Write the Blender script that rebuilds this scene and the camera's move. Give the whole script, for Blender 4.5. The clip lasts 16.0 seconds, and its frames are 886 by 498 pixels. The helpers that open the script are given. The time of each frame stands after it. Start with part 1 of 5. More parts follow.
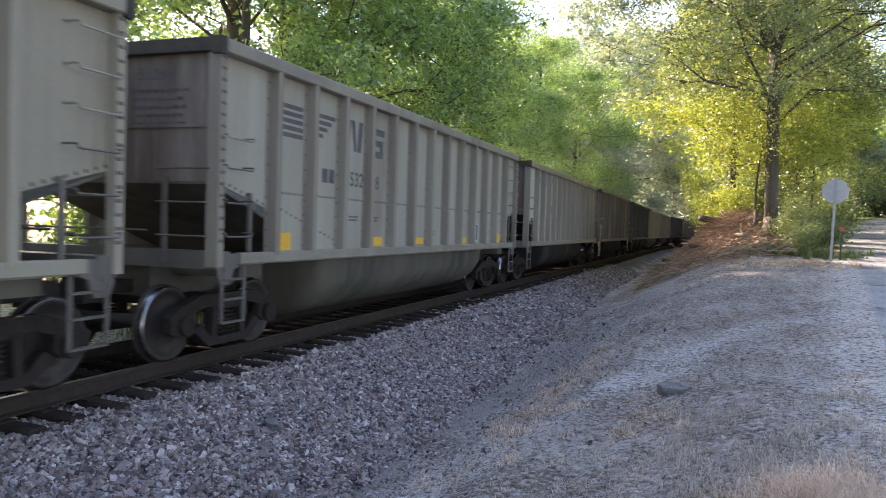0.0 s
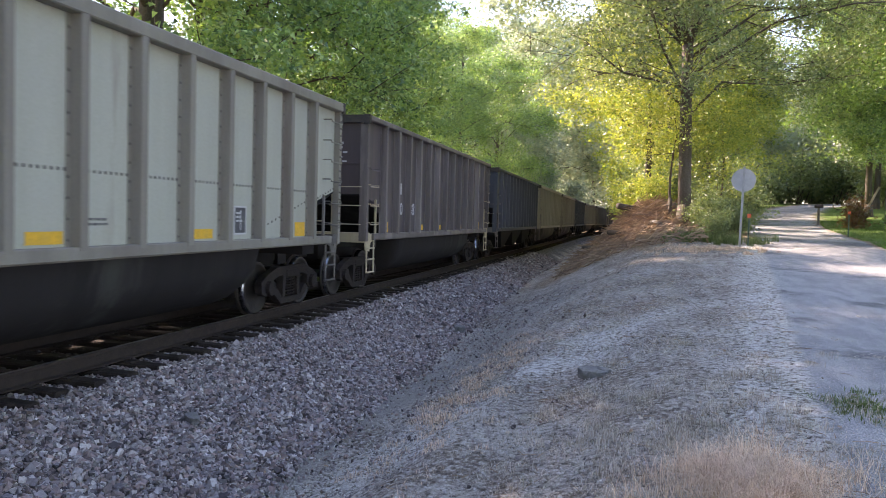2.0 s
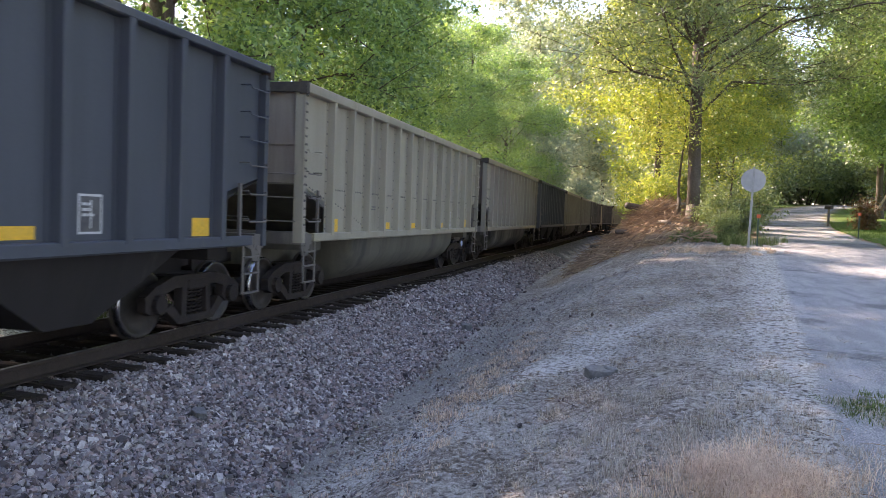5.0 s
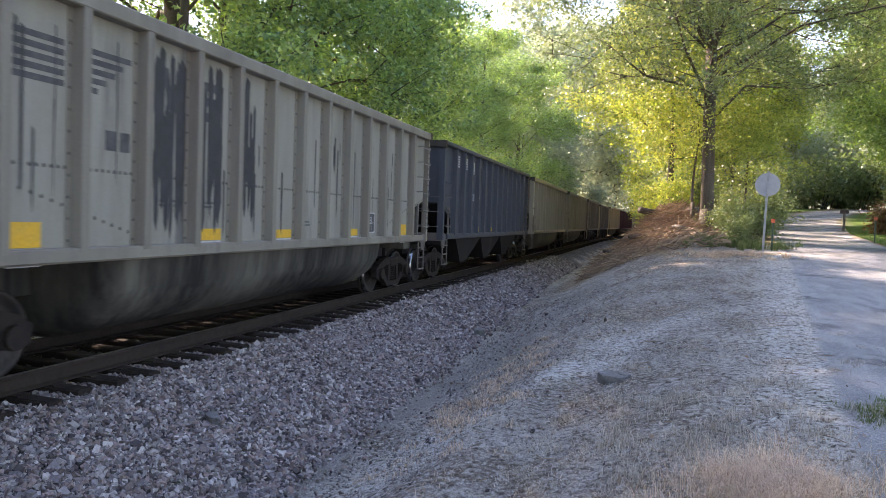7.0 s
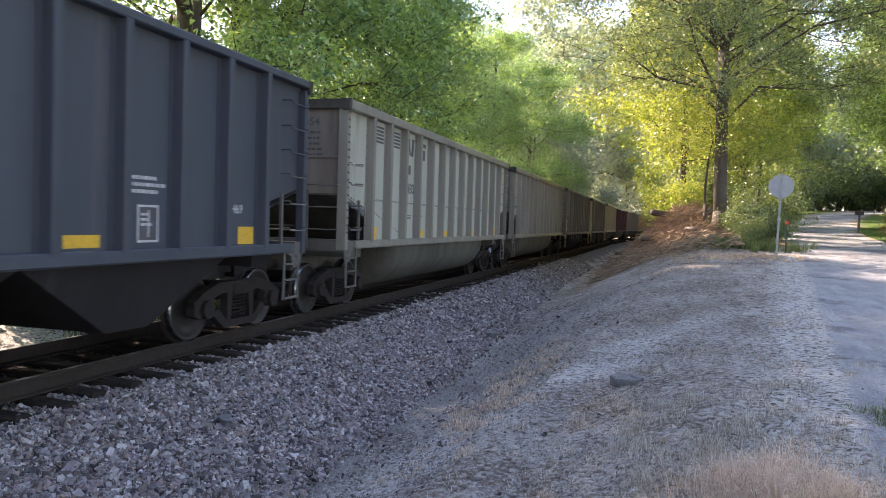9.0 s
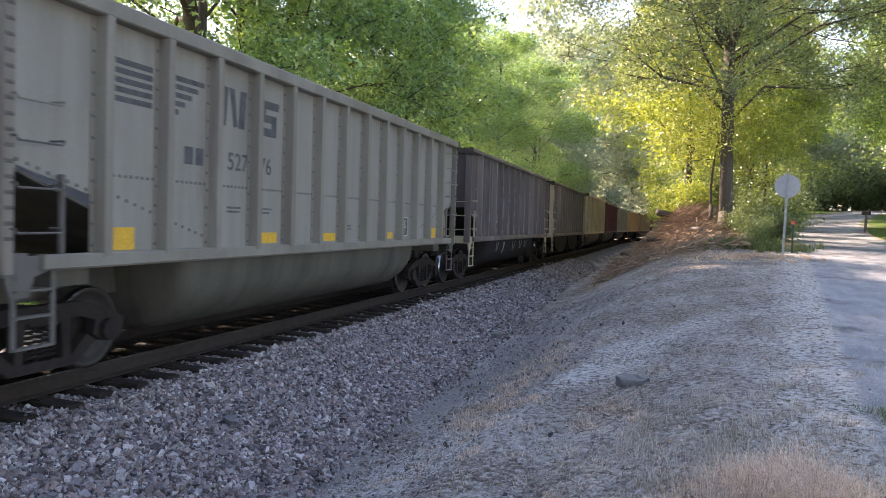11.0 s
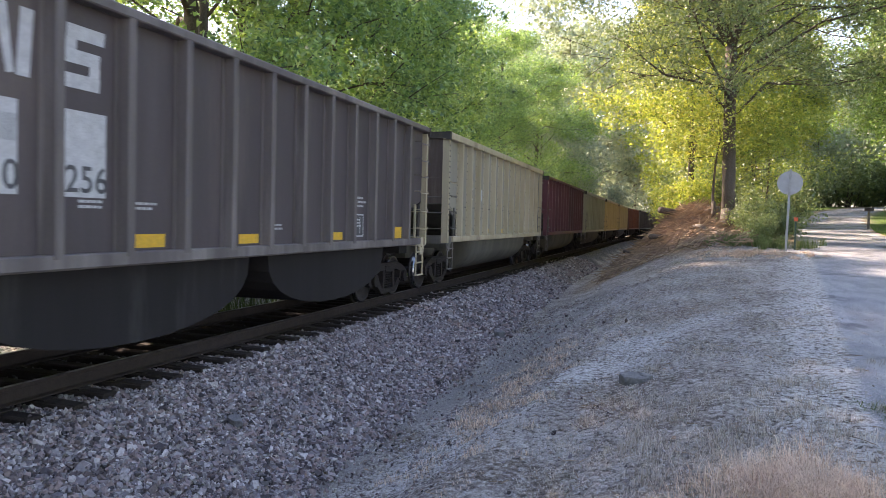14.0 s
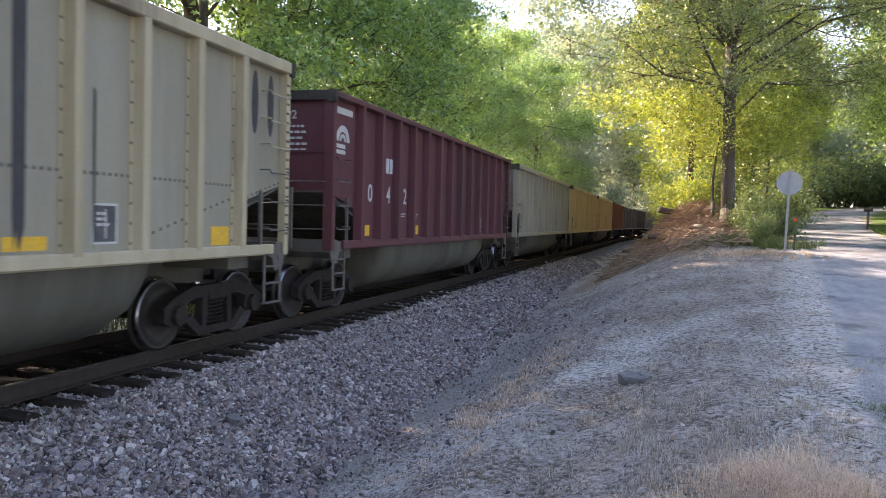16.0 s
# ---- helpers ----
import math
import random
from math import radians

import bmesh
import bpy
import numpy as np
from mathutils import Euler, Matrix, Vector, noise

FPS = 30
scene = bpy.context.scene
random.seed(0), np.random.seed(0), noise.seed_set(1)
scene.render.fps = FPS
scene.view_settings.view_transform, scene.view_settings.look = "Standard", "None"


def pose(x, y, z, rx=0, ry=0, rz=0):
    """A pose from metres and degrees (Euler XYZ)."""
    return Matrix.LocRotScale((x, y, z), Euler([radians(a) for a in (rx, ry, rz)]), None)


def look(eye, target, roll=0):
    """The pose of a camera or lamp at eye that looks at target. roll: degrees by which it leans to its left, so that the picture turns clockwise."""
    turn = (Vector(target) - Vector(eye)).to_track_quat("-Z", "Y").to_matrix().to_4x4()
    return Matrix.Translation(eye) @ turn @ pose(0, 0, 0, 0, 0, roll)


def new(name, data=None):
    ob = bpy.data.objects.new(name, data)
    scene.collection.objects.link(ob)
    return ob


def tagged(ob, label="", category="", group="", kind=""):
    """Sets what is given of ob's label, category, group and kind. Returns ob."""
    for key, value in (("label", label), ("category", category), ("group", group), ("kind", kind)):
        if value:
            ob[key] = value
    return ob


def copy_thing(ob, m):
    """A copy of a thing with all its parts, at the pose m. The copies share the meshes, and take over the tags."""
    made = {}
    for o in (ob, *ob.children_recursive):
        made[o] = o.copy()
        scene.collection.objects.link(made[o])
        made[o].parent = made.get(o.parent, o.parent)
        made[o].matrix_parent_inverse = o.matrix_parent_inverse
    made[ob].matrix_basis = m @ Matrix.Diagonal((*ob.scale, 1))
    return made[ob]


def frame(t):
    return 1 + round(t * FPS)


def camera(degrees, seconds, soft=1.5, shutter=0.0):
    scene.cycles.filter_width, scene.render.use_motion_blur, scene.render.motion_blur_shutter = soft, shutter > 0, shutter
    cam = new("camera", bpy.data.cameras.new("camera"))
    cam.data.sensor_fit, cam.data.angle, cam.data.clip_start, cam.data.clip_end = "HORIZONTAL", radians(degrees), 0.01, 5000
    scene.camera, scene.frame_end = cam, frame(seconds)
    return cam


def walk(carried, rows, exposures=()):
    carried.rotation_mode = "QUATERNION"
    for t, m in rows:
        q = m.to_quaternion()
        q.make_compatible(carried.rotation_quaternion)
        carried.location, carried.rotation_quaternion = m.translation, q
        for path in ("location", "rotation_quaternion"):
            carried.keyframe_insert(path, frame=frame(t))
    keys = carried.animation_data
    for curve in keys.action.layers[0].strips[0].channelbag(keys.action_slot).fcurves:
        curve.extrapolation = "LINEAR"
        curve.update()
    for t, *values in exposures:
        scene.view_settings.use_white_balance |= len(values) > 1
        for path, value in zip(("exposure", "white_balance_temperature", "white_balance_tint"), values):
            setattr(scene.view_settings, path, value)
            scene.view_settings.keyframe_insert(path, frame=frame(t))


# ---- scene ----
cam = camera(60.6, 16.0, soft=0.7, shutter=0.15)
EXPOSURE, KELVIN, TINT = 2.05, 6800, 28
EYE = (0.0, 0.0, 1.76)
PATH = [  # seconds, yaw, pitch, roll in degrees
    (0.0, 19.66, -1.74, -1.80),
    (0.1, 18.45, -1.78, -1.77),
    (0.2, 17.48, -1.82, -1.74),
    (0.3, 16.63, -1.87, -1.71),
    (0.4, 15.95, -1.91, -1.68),
    (0.5, 15.29, -1.95, -1.65),
    (0.6, 14.75, -1.98, -1.65),
    (0.7, 13.98, -2.01, -1.65),
    (0.8, 13.43, -2.04, -1.65),
    (0.9, 13.23, -2.06, -1.65),
    (1.0, 13.34, -2.09, -1.65),
    (1.5, 13.63, -2.26, -1.54),
    (2.0, 13.91, -2.43, -1.55),
    (2.5, 14.00, -2.45, -1.70),
    (3.0, 14.11, -2.52, -1.77),
    (3.5, 14.29, -2.62, -1.88),
    (4.0, 14.41, -2.63, -2.00),
    (6.5, 15.02, -2.48, -1.96),
    (7.0, 15.45, -2.27, -1.96),
    (7.5, 15.78, -2.21, -1.94),
    (8.0, 16.02, -2.15, -1.92),
    (8.5, 16.20, -2.17, -1.91),
    (9.0, 16.32, -2.09, -1.80),
    (11.5, 16.77, -2.06, -1.67),
    (12.0, 16.81, -2.06, -1.60),
    (12.5, 16.81, -2.08, -1.52),
    (13.0, 16.76, -2.10, -1.48),
    (13.5, 16.83, -2.11, -1.40),
    (14.0, 16.88, -2.16, -1.38),
    (14.5, 16.85, -2.15, -1.41),
    (15.0, 16.90, -2.21, -1.42),
    (15.5, 16.81, -2.21, -1.39),
    (16.0, 16.84, -2.20, -1.50),
]
walk(cam, [(t, pose(*EYE, 90 + p, r, y)) for t, y, p, r in PATH], [(0, EXPOSURE, KELVIN, TINT), (16, EXPOSURE, KELVIN, TINT)])

# ---- light ----
SUN_AZ, SUN_EL = -62.0, 38.0  # degrees from the track's direction (to its left), and above the horizon
world = bpy.data.worlds.new("world")
scene.world = world
world.use_nodes = True
wn, wl = world.node_tree.nodes, world.node_tree.links
sky = wn.new("ShaderNodeTexSky")
sky.sky_type = "NISHITA"
sky.sun_disc = False
sky.sun_elevation = radians(SUN_EL)
sky.sun_rotation = radians(SUN_AZ)
sky.air_density, sky.dust_density = 1.0, 1.0
wn["Background"].inputs[1].default_value = 0.15
wl.new(sky.outputs[0], wn["Background"].inputs[0])
sun = new("sun", bpy.data.lights.new("sun", "SUN"))
sun.data.energy, sun.data.angle, sun.data.color = 4.8, radians(0.6), (1.0, 0.86, 0.66)
sun_way = Vector((math.sin(radians(SUN_AZ)) * math.cos(radians(SUN_EL)), math.cos(radians(SUN_AZ)) * math.cos(radians(SUN_EL)), math.sin(radians(SUN_EL))))
sun.matrix_world = look(sun_way * 100, (0, 0, 0))

# ---- materials ----
def mat(name, color, rough=0.8, metal=0.0, second=None, scale=3.0, amount=0.5, fine=40.0, bump=0.0, streak=False, spread=0.15, dirt=None, dirt_amount=0.0, gloss=0.5):
    """Two colours mixed by a coarse noise, value varied by a fine one and by the object, with a bump."""
    m = bpy.data.materials.new(name)
    m.use_nodes = True
    n, l = m.node_tree.nodes, m.node_tree.links
    b = n["Principled BSDF"]
    b.inputs["Roughness"].default_value, b.inputs["Metallic"].default_value = rough, metal
    b.inputs["Specular IOR Level"].default_value = gloss
    co = n.new("ShaderNodeTexCoord")
    mp = n.new("ShaderNodeMapping")
    l.new(co.outputs["Object"], mp.inputs[0])
    if streak:
        mp.inputs["Scale"].default_value = (1, 1, 0.12)
    info = n.new("ShaderNodeObjectInfo")
    off = n.new("ShaderNodeVectorMath")
    off.operation = "MULTIPLY_ADD"
    off.inputs[1].default_value = (1, 1, 1)
    l.new(mp.outputs[0], off.inputs[0])
    rnd = n.new("ShaderNodeMath")
    rnd.operation = "MULTIPLY"
    rnd.inputs[1].default_value = 37.0
    l.new(info.outputs["Random"], rnd.inputs[0])
    l.new(rnd.outputs[0], off.inputs[2])
    big = n.new("ShaderNodeTexNoise")
    big.inputs["Scale"].default_value, big.inputs["Detail"].default_value, big.inputs["Roughness"].default_value = scale, 6, 0.65
    l.new(off.outputs[0], big.inputs["Vector"])
    small = n.new("ShaderNodeTexNoise")
    small.inputs["Scale"].default_value, small.inputs["Detail"].default_value = fine, 4
    l.new(co.outputs["Object"], small.inputs["Vector"])
    ramp = n.new("ShaderNodeMapRange")
    ramp.inputs[1].default_value, ramp.inputs[2].default_value = 0.5 - 0.25 * amount - 0.05, 0.5 + 0.3 * (1.2 - amount)
    l.new(big.outputs[0], ramp.inputs[0])
    mix = n.new("ShaderNodeMix")
    mix.data_type = "RGBA"
    mix.inputs[6].default_value = (*color, 1)
    mix.inputs[7].default_value = (*(second or [c * 0.6 for c in color]), 1)
    l.new(ramp.outputs[0], mix.inputs[0])
    last = mix.outputs[2]
    if dirt:
        blot = n.new("ShaderNodeTexNoise")
        blot.inputs["Scale"].default_value, blot.inputs["Detail"].default_value, blot.inputs["Roughness"].default_value = scale * 0.37, 8, 0.7
        l.new(off.outputs[0], blot.inputs["Vector"])
        br = n.new("ShaderNodeMapRange")
        br.inputs[1].default_value, br.inputs[2].default_value = 0.66 - 0.25 * dirt_amount, 0.72 - 0.15 * dirt_amount
        l.new(blot.outputs[0], br.inputs[0])
        mx = n.new("ShaderNodeMix")
        mx.data_type = "RGBA"
        mx.inputs[7].default_value = (*dirt, 1)
        l.new(last, mx.inputs[6])
        l.new(br.outputs[0], mx.inputs[0])
        last = mx.outputs[2]
    val = n.new("ShaderNodeMapRange")
    val.inputs[1].default_value, val.inputs[2].default_value = 0.25, 0.75
    val.inputs[3].default_value, val.inputs[4].default_value = 1 - spread, 1 + spread
    l.new(small.outputs[0], val.inputs[0])
    hsv = n.new("ShaderNodeHueSaturation")
    l.new(last, hsv.inputs["Color"])
    l.new(val.outputs[0], hsv.inputs["Value"])
    l.new(hsv.outputs[0], b.inputs["Base Color"])
    if bump:
        bp = n.new("ShaderNodeBump")
        bp.inputs["Strength"].default_value, bp.inputs["Distance"].default_value = bump, 0.02
        l.new(small.outputs[0], bp.inputs["Height"])
        l.new(bp.outputs[0], b.inputs["Normal"])
    return m


def island_mat(name, colors, rough=0.9, spread=0.3, fine=30.0):
    """One colour out of a ramp for every loose piece of a mesh."""
    m = bpy.data.materials.new(name)
    m.use_nodes = True
    n, l = m.node_tree.nodes, m.node_tree.links
    b = n["Principled BSDF"]
    b.inputs["Roughness"].default_value = rough
    g = n.new("ShaderNodeNewGeometry")
    r = n.new("ShaderNodeValToRGB")
    r.color_ramp.interpolation = "LINEAR"
    for i, c in enumerate(colors):
        e = r.color_ramp.elements[i] if i < 2 else r.color_ramp.elements.new(0.5)
        e.color = (*c, 1)
    for i, e in enumerate(r.color_ramp.elements):
        e.position = i / (len(colors) - 1)
    l.new(g.outputs["Random Per Island"], r.inputs[0])
    co = n.new("ShaderNodeTexCoord")
    small = n.new("ShaderNodeTexNoise")
    small.inputs["Scale"].default_value, small.inputs["Detail"].default_value = fine, 3
    l.new(co.outputs["Object"], small.inputs["Vector"])
    val = n.new("ShaderNodeMapRange")
    val.inputs[1].default_value, val.inputs[2].default_value = 0.25, 0.75
    val.inputs[3].default_value, val.inputs[4].default_value = 1 - spread, 1 + spread
    l.new(small.outputs[0], val.inputs[0])
    hsv = n.new("ShaderNodeHueSaturation")
    l.new(r.outputs[0], hsv.inputs["Color"])
    l.new(val.outputs[0], hsv.inputs["Value"])
    l.new(hsv.outputs[0], b.inputs["Base Color"])
    return m


def leaf_mat(name, colors, glow):
    """Leaves: a colour for each, gloss outside and light passing through."""
    m = island_mat(name, colors, 0.45, 0.2, 2.0)
    n, l = m.node_tree.nodes, m.node_tree.links
    b = n["Principled BSDF"]
    src = b.inputs["Base Color"].links[0].from_socket
    tr = n.new("ShaderNodeBsdfTranslucent")
    tint = n.new("ShaderNodeMix")
    tint.data_type, tint.blend_type = "RGBA", "MULTIPLY"
    tint.inputs[0].default_value = 1.0
    tint.inputs[7].default_value = (*glow, 1)
    l.new(src, tint.inputs[6])
    l.new(tint.outputs[2], tr.inputs["Color"])
    add = n.new("ShaderNodeAddShader")
    l.new(b.outputs[0], add.inputs[0])
    l.new(tr.outputs[0], add.inputs[1])
    l.new(add.outputs[0], n["Material Output"].inputs["Surface"])
    return m


M = {
    "ballast": island_mat("ballast", [(0.045, 0.040, 0.042), (0.34, 0.30, 0.285), (0.145, 0.105, 0.096), (0.54, 0.49, 0.46), (0.085, 0.075, 0.076), (0.34, 0.25, 0.222), (0.17, 0.15, 0.157)], 0.85, 0.3, 45),
    "pebble": island_mat("pebble", [(0.20, 0.18, 0.165), (0.42, 0.40, 0.375), (0.30, 0.265, 0.235), (0.52, 0.50, 0.47)], 0.9, 0.2, 60),
    "ballast_dark": island_mat("ballast_dark", [(0.05, 0.047, 0.045), (0.09, 0.083, 0.08), (0.14, 0.13, 0.125)], 0.9, 0.25, 60),
    "tie": mat("tie", (0.022, 0.016, 0.013), 0.9, second=(0.048, 0.037, 0.031), scale=4, fine=60, bump=0.6, spread=0.4, gloss=0.2),
    "rail": mat("rail", (0.030, 0.023, 0.020), 0.8, 0.0, second=(0.050, 0.036, 0.029), scale=6, fine=70, bump=0.2, gloss=0.2),
    "railhead": mat("railhead", (0.22, 0.21, 0.20), 0.45, 0.8, fine=50, spread=0.1),
    "steel_dark": mat("steel_dark", (0.024, 0.022, 0.022), 0.6, 0.2, second=(0.06, 0.048, 0.04), scale=5, fine=50, bump=0.2, spread=0.25),
    "truck": mat("truck", (0.018, 0.015, 0.015), 0.8, 0.0, second=(0.036, 0.027, 0.023), scale=6, fine=60, bump=0.3, spread=0.25, gloss=0.25),
    "wheel_tread": mat("wheel_tread", (0.42, 0.43, 0.45), 0.25, 1.0, fine=30, spread=0.1),
    "rivet": mat("rivet", (0.10, 0.09, 0.085), 0.7, second=(0.06, 0.055, 0.05), scale=9, fine=60),
    "tar": mat("tar", (0.03, 0.03, 0.033), 0.6, second=(0.05, 0.05, 0.055), scale=6, fine=40),
    "spray": mat("spray", (0.32, 0.32, 0.34), 0.7, second=(0.2, 0.2, 0.21), scale=5, fine=60),
    "yellow": mat("yellow", (0.75, 0.42, 0.02), 0.6, second=(0.6, 0.36, 0.05), scale=8, fine=30),
    "white_mark": mat("white_mark", (0.55, 0.55, 0.55), 0.7, second=(0.4, 0.4, 0.4), scale=9, fine=60),
    "dark_mark": mat("dark_mark", (0.05, 0.05, 0.055), 0.7, second=(0.11, 0.11, 0.11), scale=7, fine=40),
    "bark": mat("bark", (0.13, 0.105, 0.085), 0.95, second=(0.07, 0.06, 0.05), scale=5, fine=28, bump=1.0, spread=0.4, streak=True),
    "road": mat("road", (0.13, 0.13, 0.14), 0.9, second=(0.20, 0.195, 0.19), scale=0.8, fine=90, bump=0.3, spread=0.25, dirt=(0.25, 0.235, 0.21), dirt_amount=0.25),
    "sign_metal": mat("sign_metal", (0.42, 0.43, 0.45), 0.5, 0.5, second=(0.33, 0.34, 0.36), scale=4, fine=60, spread=0.08),
}
M["galvanised"] = mat("galvanised", (0.36, 0.37, 0.38), 0.5, 0.4, second=(0.28, 0.29, 0.29), scale=6, fine=50, spread=0.12)
M["green_post"] = mat("green_post", (0.02, 0.05, 0.03), 0.6, second=(0.03, 0.06, 0.04), fine=40)
M["orange"] = mat("orange", (0.6, 0.10, 0.03), 0.4, second=(0.5, 0.08, 0.03), fine=40)
M["grey_wood"] = mat("grey_wood", (0.20, 0.18, 0.16), 0.9, second=(0.12, 0.105, 0.09), scale=5, fine=50, bump=0.5, streak=True)
M["pale_wood"] = mat("pale_wood", (0.42, 0.34, 0.24), 0.85, second=(0.33, 0.26, 0.18), scale=5, fine=50, bump=0.4, streak=True)
M["twig"] = island_mat("twig", [(0.16, 0.105, 0.07), (0.34, 0.225, 0.14), (0.24, 0.16, 0.10), (0.42, 0.30, 0.19), (0.13, 0.09, 0.065)], 0.9, 0.2, 25)
M["straw"] = leaf_mat("straw", [(0.42, 0.31, 0.22), (0.56, 0.44, 0.33), (0.30, 0.205, 0.145), (0.62, 0.52, 0.41)], (0.5, 0.45, 0.4))
M["straw_grey"] = leaf_mat("straw_grey", [(0.31, 0.265, 0.215), (0.42, 0.37, 0.31), (0.22, 0.18, 0.145), (0.48, 0.44, 0.385)], (0.4, 0.38, 0.35))
M["green_blade"] = island_mat("green_blade", [(0.06, 0.11, 0.025), (0.10, 0.16, 0.035), (0.14, 0.17, 0.05)], 0.7, 0.2, 20)
M["lawn_blade"] = island_mat("lawn_blade", [(0.07, 0.14, 0.02), (0.11, 0.20, 0.03), (0.14, 0.22, 0.04)], 0.7, 0.2, 20)
M["dead_leaf"] = island_mat("dead_leaf", [(0.34, 0.24, 0.16), (0.46, 0.36, 0.27), (0.26, 0.17, 0.11), (0.5, 0.42, 0.34)], 0.8, 0.15, 20)
M["rock"] = mat("rock", (0.13, 0.125, 0.12), 0.9, second=(0.22, 0.21, 0.20), scale=5, fine=40, bump=0.5, spread=0.25)
M["leaf_red"] = leaf_mat("leaf_red", [(0.10, 0.035, 0.025), (0.14, 0.07, 0.04), (0.09, 0.08, 0.03)], (1.2, 1.0, 0.5))

# ---- mesh tools ----
class Shape:
    """A mesh in the making: vertices and faces."""

    def __init__(self):
        self.v, self.f = [], []

    def add(self, verts, faces):
        k = len(self.v)
        self.v += [tuple(p) for p in verts]
        self.f += [tuple(i + k for i in q) for q in faces]
        return self

    def box(self, x0, x1, y0, y1, z0, z1, c=0.0):
        """A box, its edges along y and z chamfered by c."""
        if c <= 0:
            return self.add([(x, y, z) for x in (x0, x1) for y in (y0, y1) for z in (z0, z1)],
                            [(0, 1, 3, 2), (4, 6, 7, 5), (0, 4, 5, 1), (2, 3, 7, 6), (0, 2, 6, 4), (1, 5, 7, 3)])
        ring = [(x0 + c, z0), (x1 - c, z0), (x1, z0 + c), (x1, z1 - c), (x1 - c, z1), (x0 + c, z1), (x0, z1 - c), (x0, z0 + c)]
        return self.prism(ring, y0, y1, "y")

    def prism(self, ring, a, b, axis="y"):
        """A closed outline of (u, w) points drawn along an axis: y keeps (x, z), x keeps (y, z), z keeps (x, y)."""
        def at(u, w, s):
            return (u, s, w) if axis == "y" else ((s, u, w) if axis == "x" else (u, w, s))
        n = len(ring)
        return self.add([at(u, w, s) for s in (a, b) for u, w in ring],
                        [tuple(range(n))[::-1], tuple(range(n, 2 * n))] + [(i, (i + 1) % n, n + (i + 1) % n, n + i) for i in range(n)])

    def tube(self, points, radius, sides=6, taper=1.0):
        """A round rod along points."""
        pts = [Vector(p) for p in points]
        k, m = len(self.v), len(pts)
        side = None
        for i, p in enumerate(pts):
            d = (pts[min(i + 1, m - 1)] - pts[max(i - 1, 0)]).normalized()
            if side is None:
                side = d.orthogonal().normalized()
            side = (side - d * side.dot(d)).normalized()
            up = d.cross(side)
            r = radius * (1 + (taper - 1) * i / max(m - 1, 1))
            for j in range(sides):
                a = 2 * math.pi * j / sides
                self.v.append(tuple(p + side * (r * math.cos(a)) + up * (r * math.sin(a))))
        for i in range(m - 1):
            for j in range(sides):
                q = (j + 1) % sides
                self.f.append((k + i * sides + j, k + i * sides + q, k + (i + 1) * sides + q, k + (i + 1) * sides + j))
        self.f.append(tuple(k + j for j in range(sides))[::-1])
        self.f.append(tuple(k + (m - 1) * sides + j for j in range(sides)))
        return self

    def turned(self, ring, sides=28, axis="x"):
        """An open profile of (s, r) points turned about an axis."""
        k, n = len(self.v), len(ring)
        for j in range(sides):
            a = 2 * math.pi * j / sides
            for s, r in ring:
                c, d = r * math.cos(a), r * math.sin(a)
                self.v.append((s, c, d) if axis == "x" else ((c, s, d) if axis == "y" else (c, d, s)))
        for j in range(sides):
            q = (j + 1) % sides
            for i in range(n - 1):
                self.f.append((k + j * n + i, k + j * n + i + 1, k + q * n + i + 1, k + q * n + i))
        return self

    def mirror_y(self):
        k = len(self.v)
        nf = list(self.f)
        self.v += [(x, -y, z) for x, y, z in self.v]
        self.f += [tuple(i + k for i in q)[::-1] for q in nf]
        return self

    def mesh(self, name, smooth=False):
        me = bpy.data.meshes.new(name)
        me.from_pydata(self.v, [], self.f)
        bm = bmesh.new()
        bm.from_mesh(me)
        bmesh.ops.recalc_face_normals(bm, faces=bm.faces)
        bm.to_mesh(me)
        bm.free()
        if smooth:
            me.polygons.foreach_set("use_smooth", [True] * len(me.polygons))
        me.materials.append(None)
        return me


def fast_mesh(name, verts, quads, material, smooth=False):
    """A large mesh out of arrays: n x 3 vertices and m x 3 or m x 4 faces."""
    me = bpy.data.meshes.new(name)
    verts, quads = np.asarray(verts, np.float32), np.asarray(quads, np.int32)
    k = quads.shape[1]
    me.vertices.add(len(verts))
    me.vertices.foreach_set("co", verts.ravel())
    me.loops.add(quads.size)
    me.loops.foreach_set("vertex_index", quads.ravel())
    me.polygons.add(len(quads))
    me.polygons.foreach_set("loop_start", np.arange(0, quads.size, k, dtype=np.int32))
    me.polygons.foreach_set("loop_total", np.full(len(quads), k, np.int32))
    me.polygons.foreach_set("use_smooth", np.full(len(quads), smooth))
    me.update(calc_edges=True)
    me.materials.append(material)
    return me


MESHES = {}


def part(name, shape, material, parent, label="", at=None, key=None, smooth=False):
    """One mesh under a thing or a part; with a key, alike parts share their mesh."""
    if key is not None and key in MESHES:
        me = MESHES[key]
    else:
        me = (shape() if callable(shape) else shape).mesh(name, smooth)
        if key is not None:
            MESHES[key] = me
    ob = new(name, me)
    ob.parent = parent
    if at is not None:
        ob.matrix_local = at
    ob.material_slots[0].link = "OBJECT"
    ob.material_slots[0].material = material
    return tagged(ob, label) if label else ob


def smooth_step(a, b, v):
    t = np.clip((v - a) / (b - a), 0, 1)
    return t * t * (3 - 2 * t)

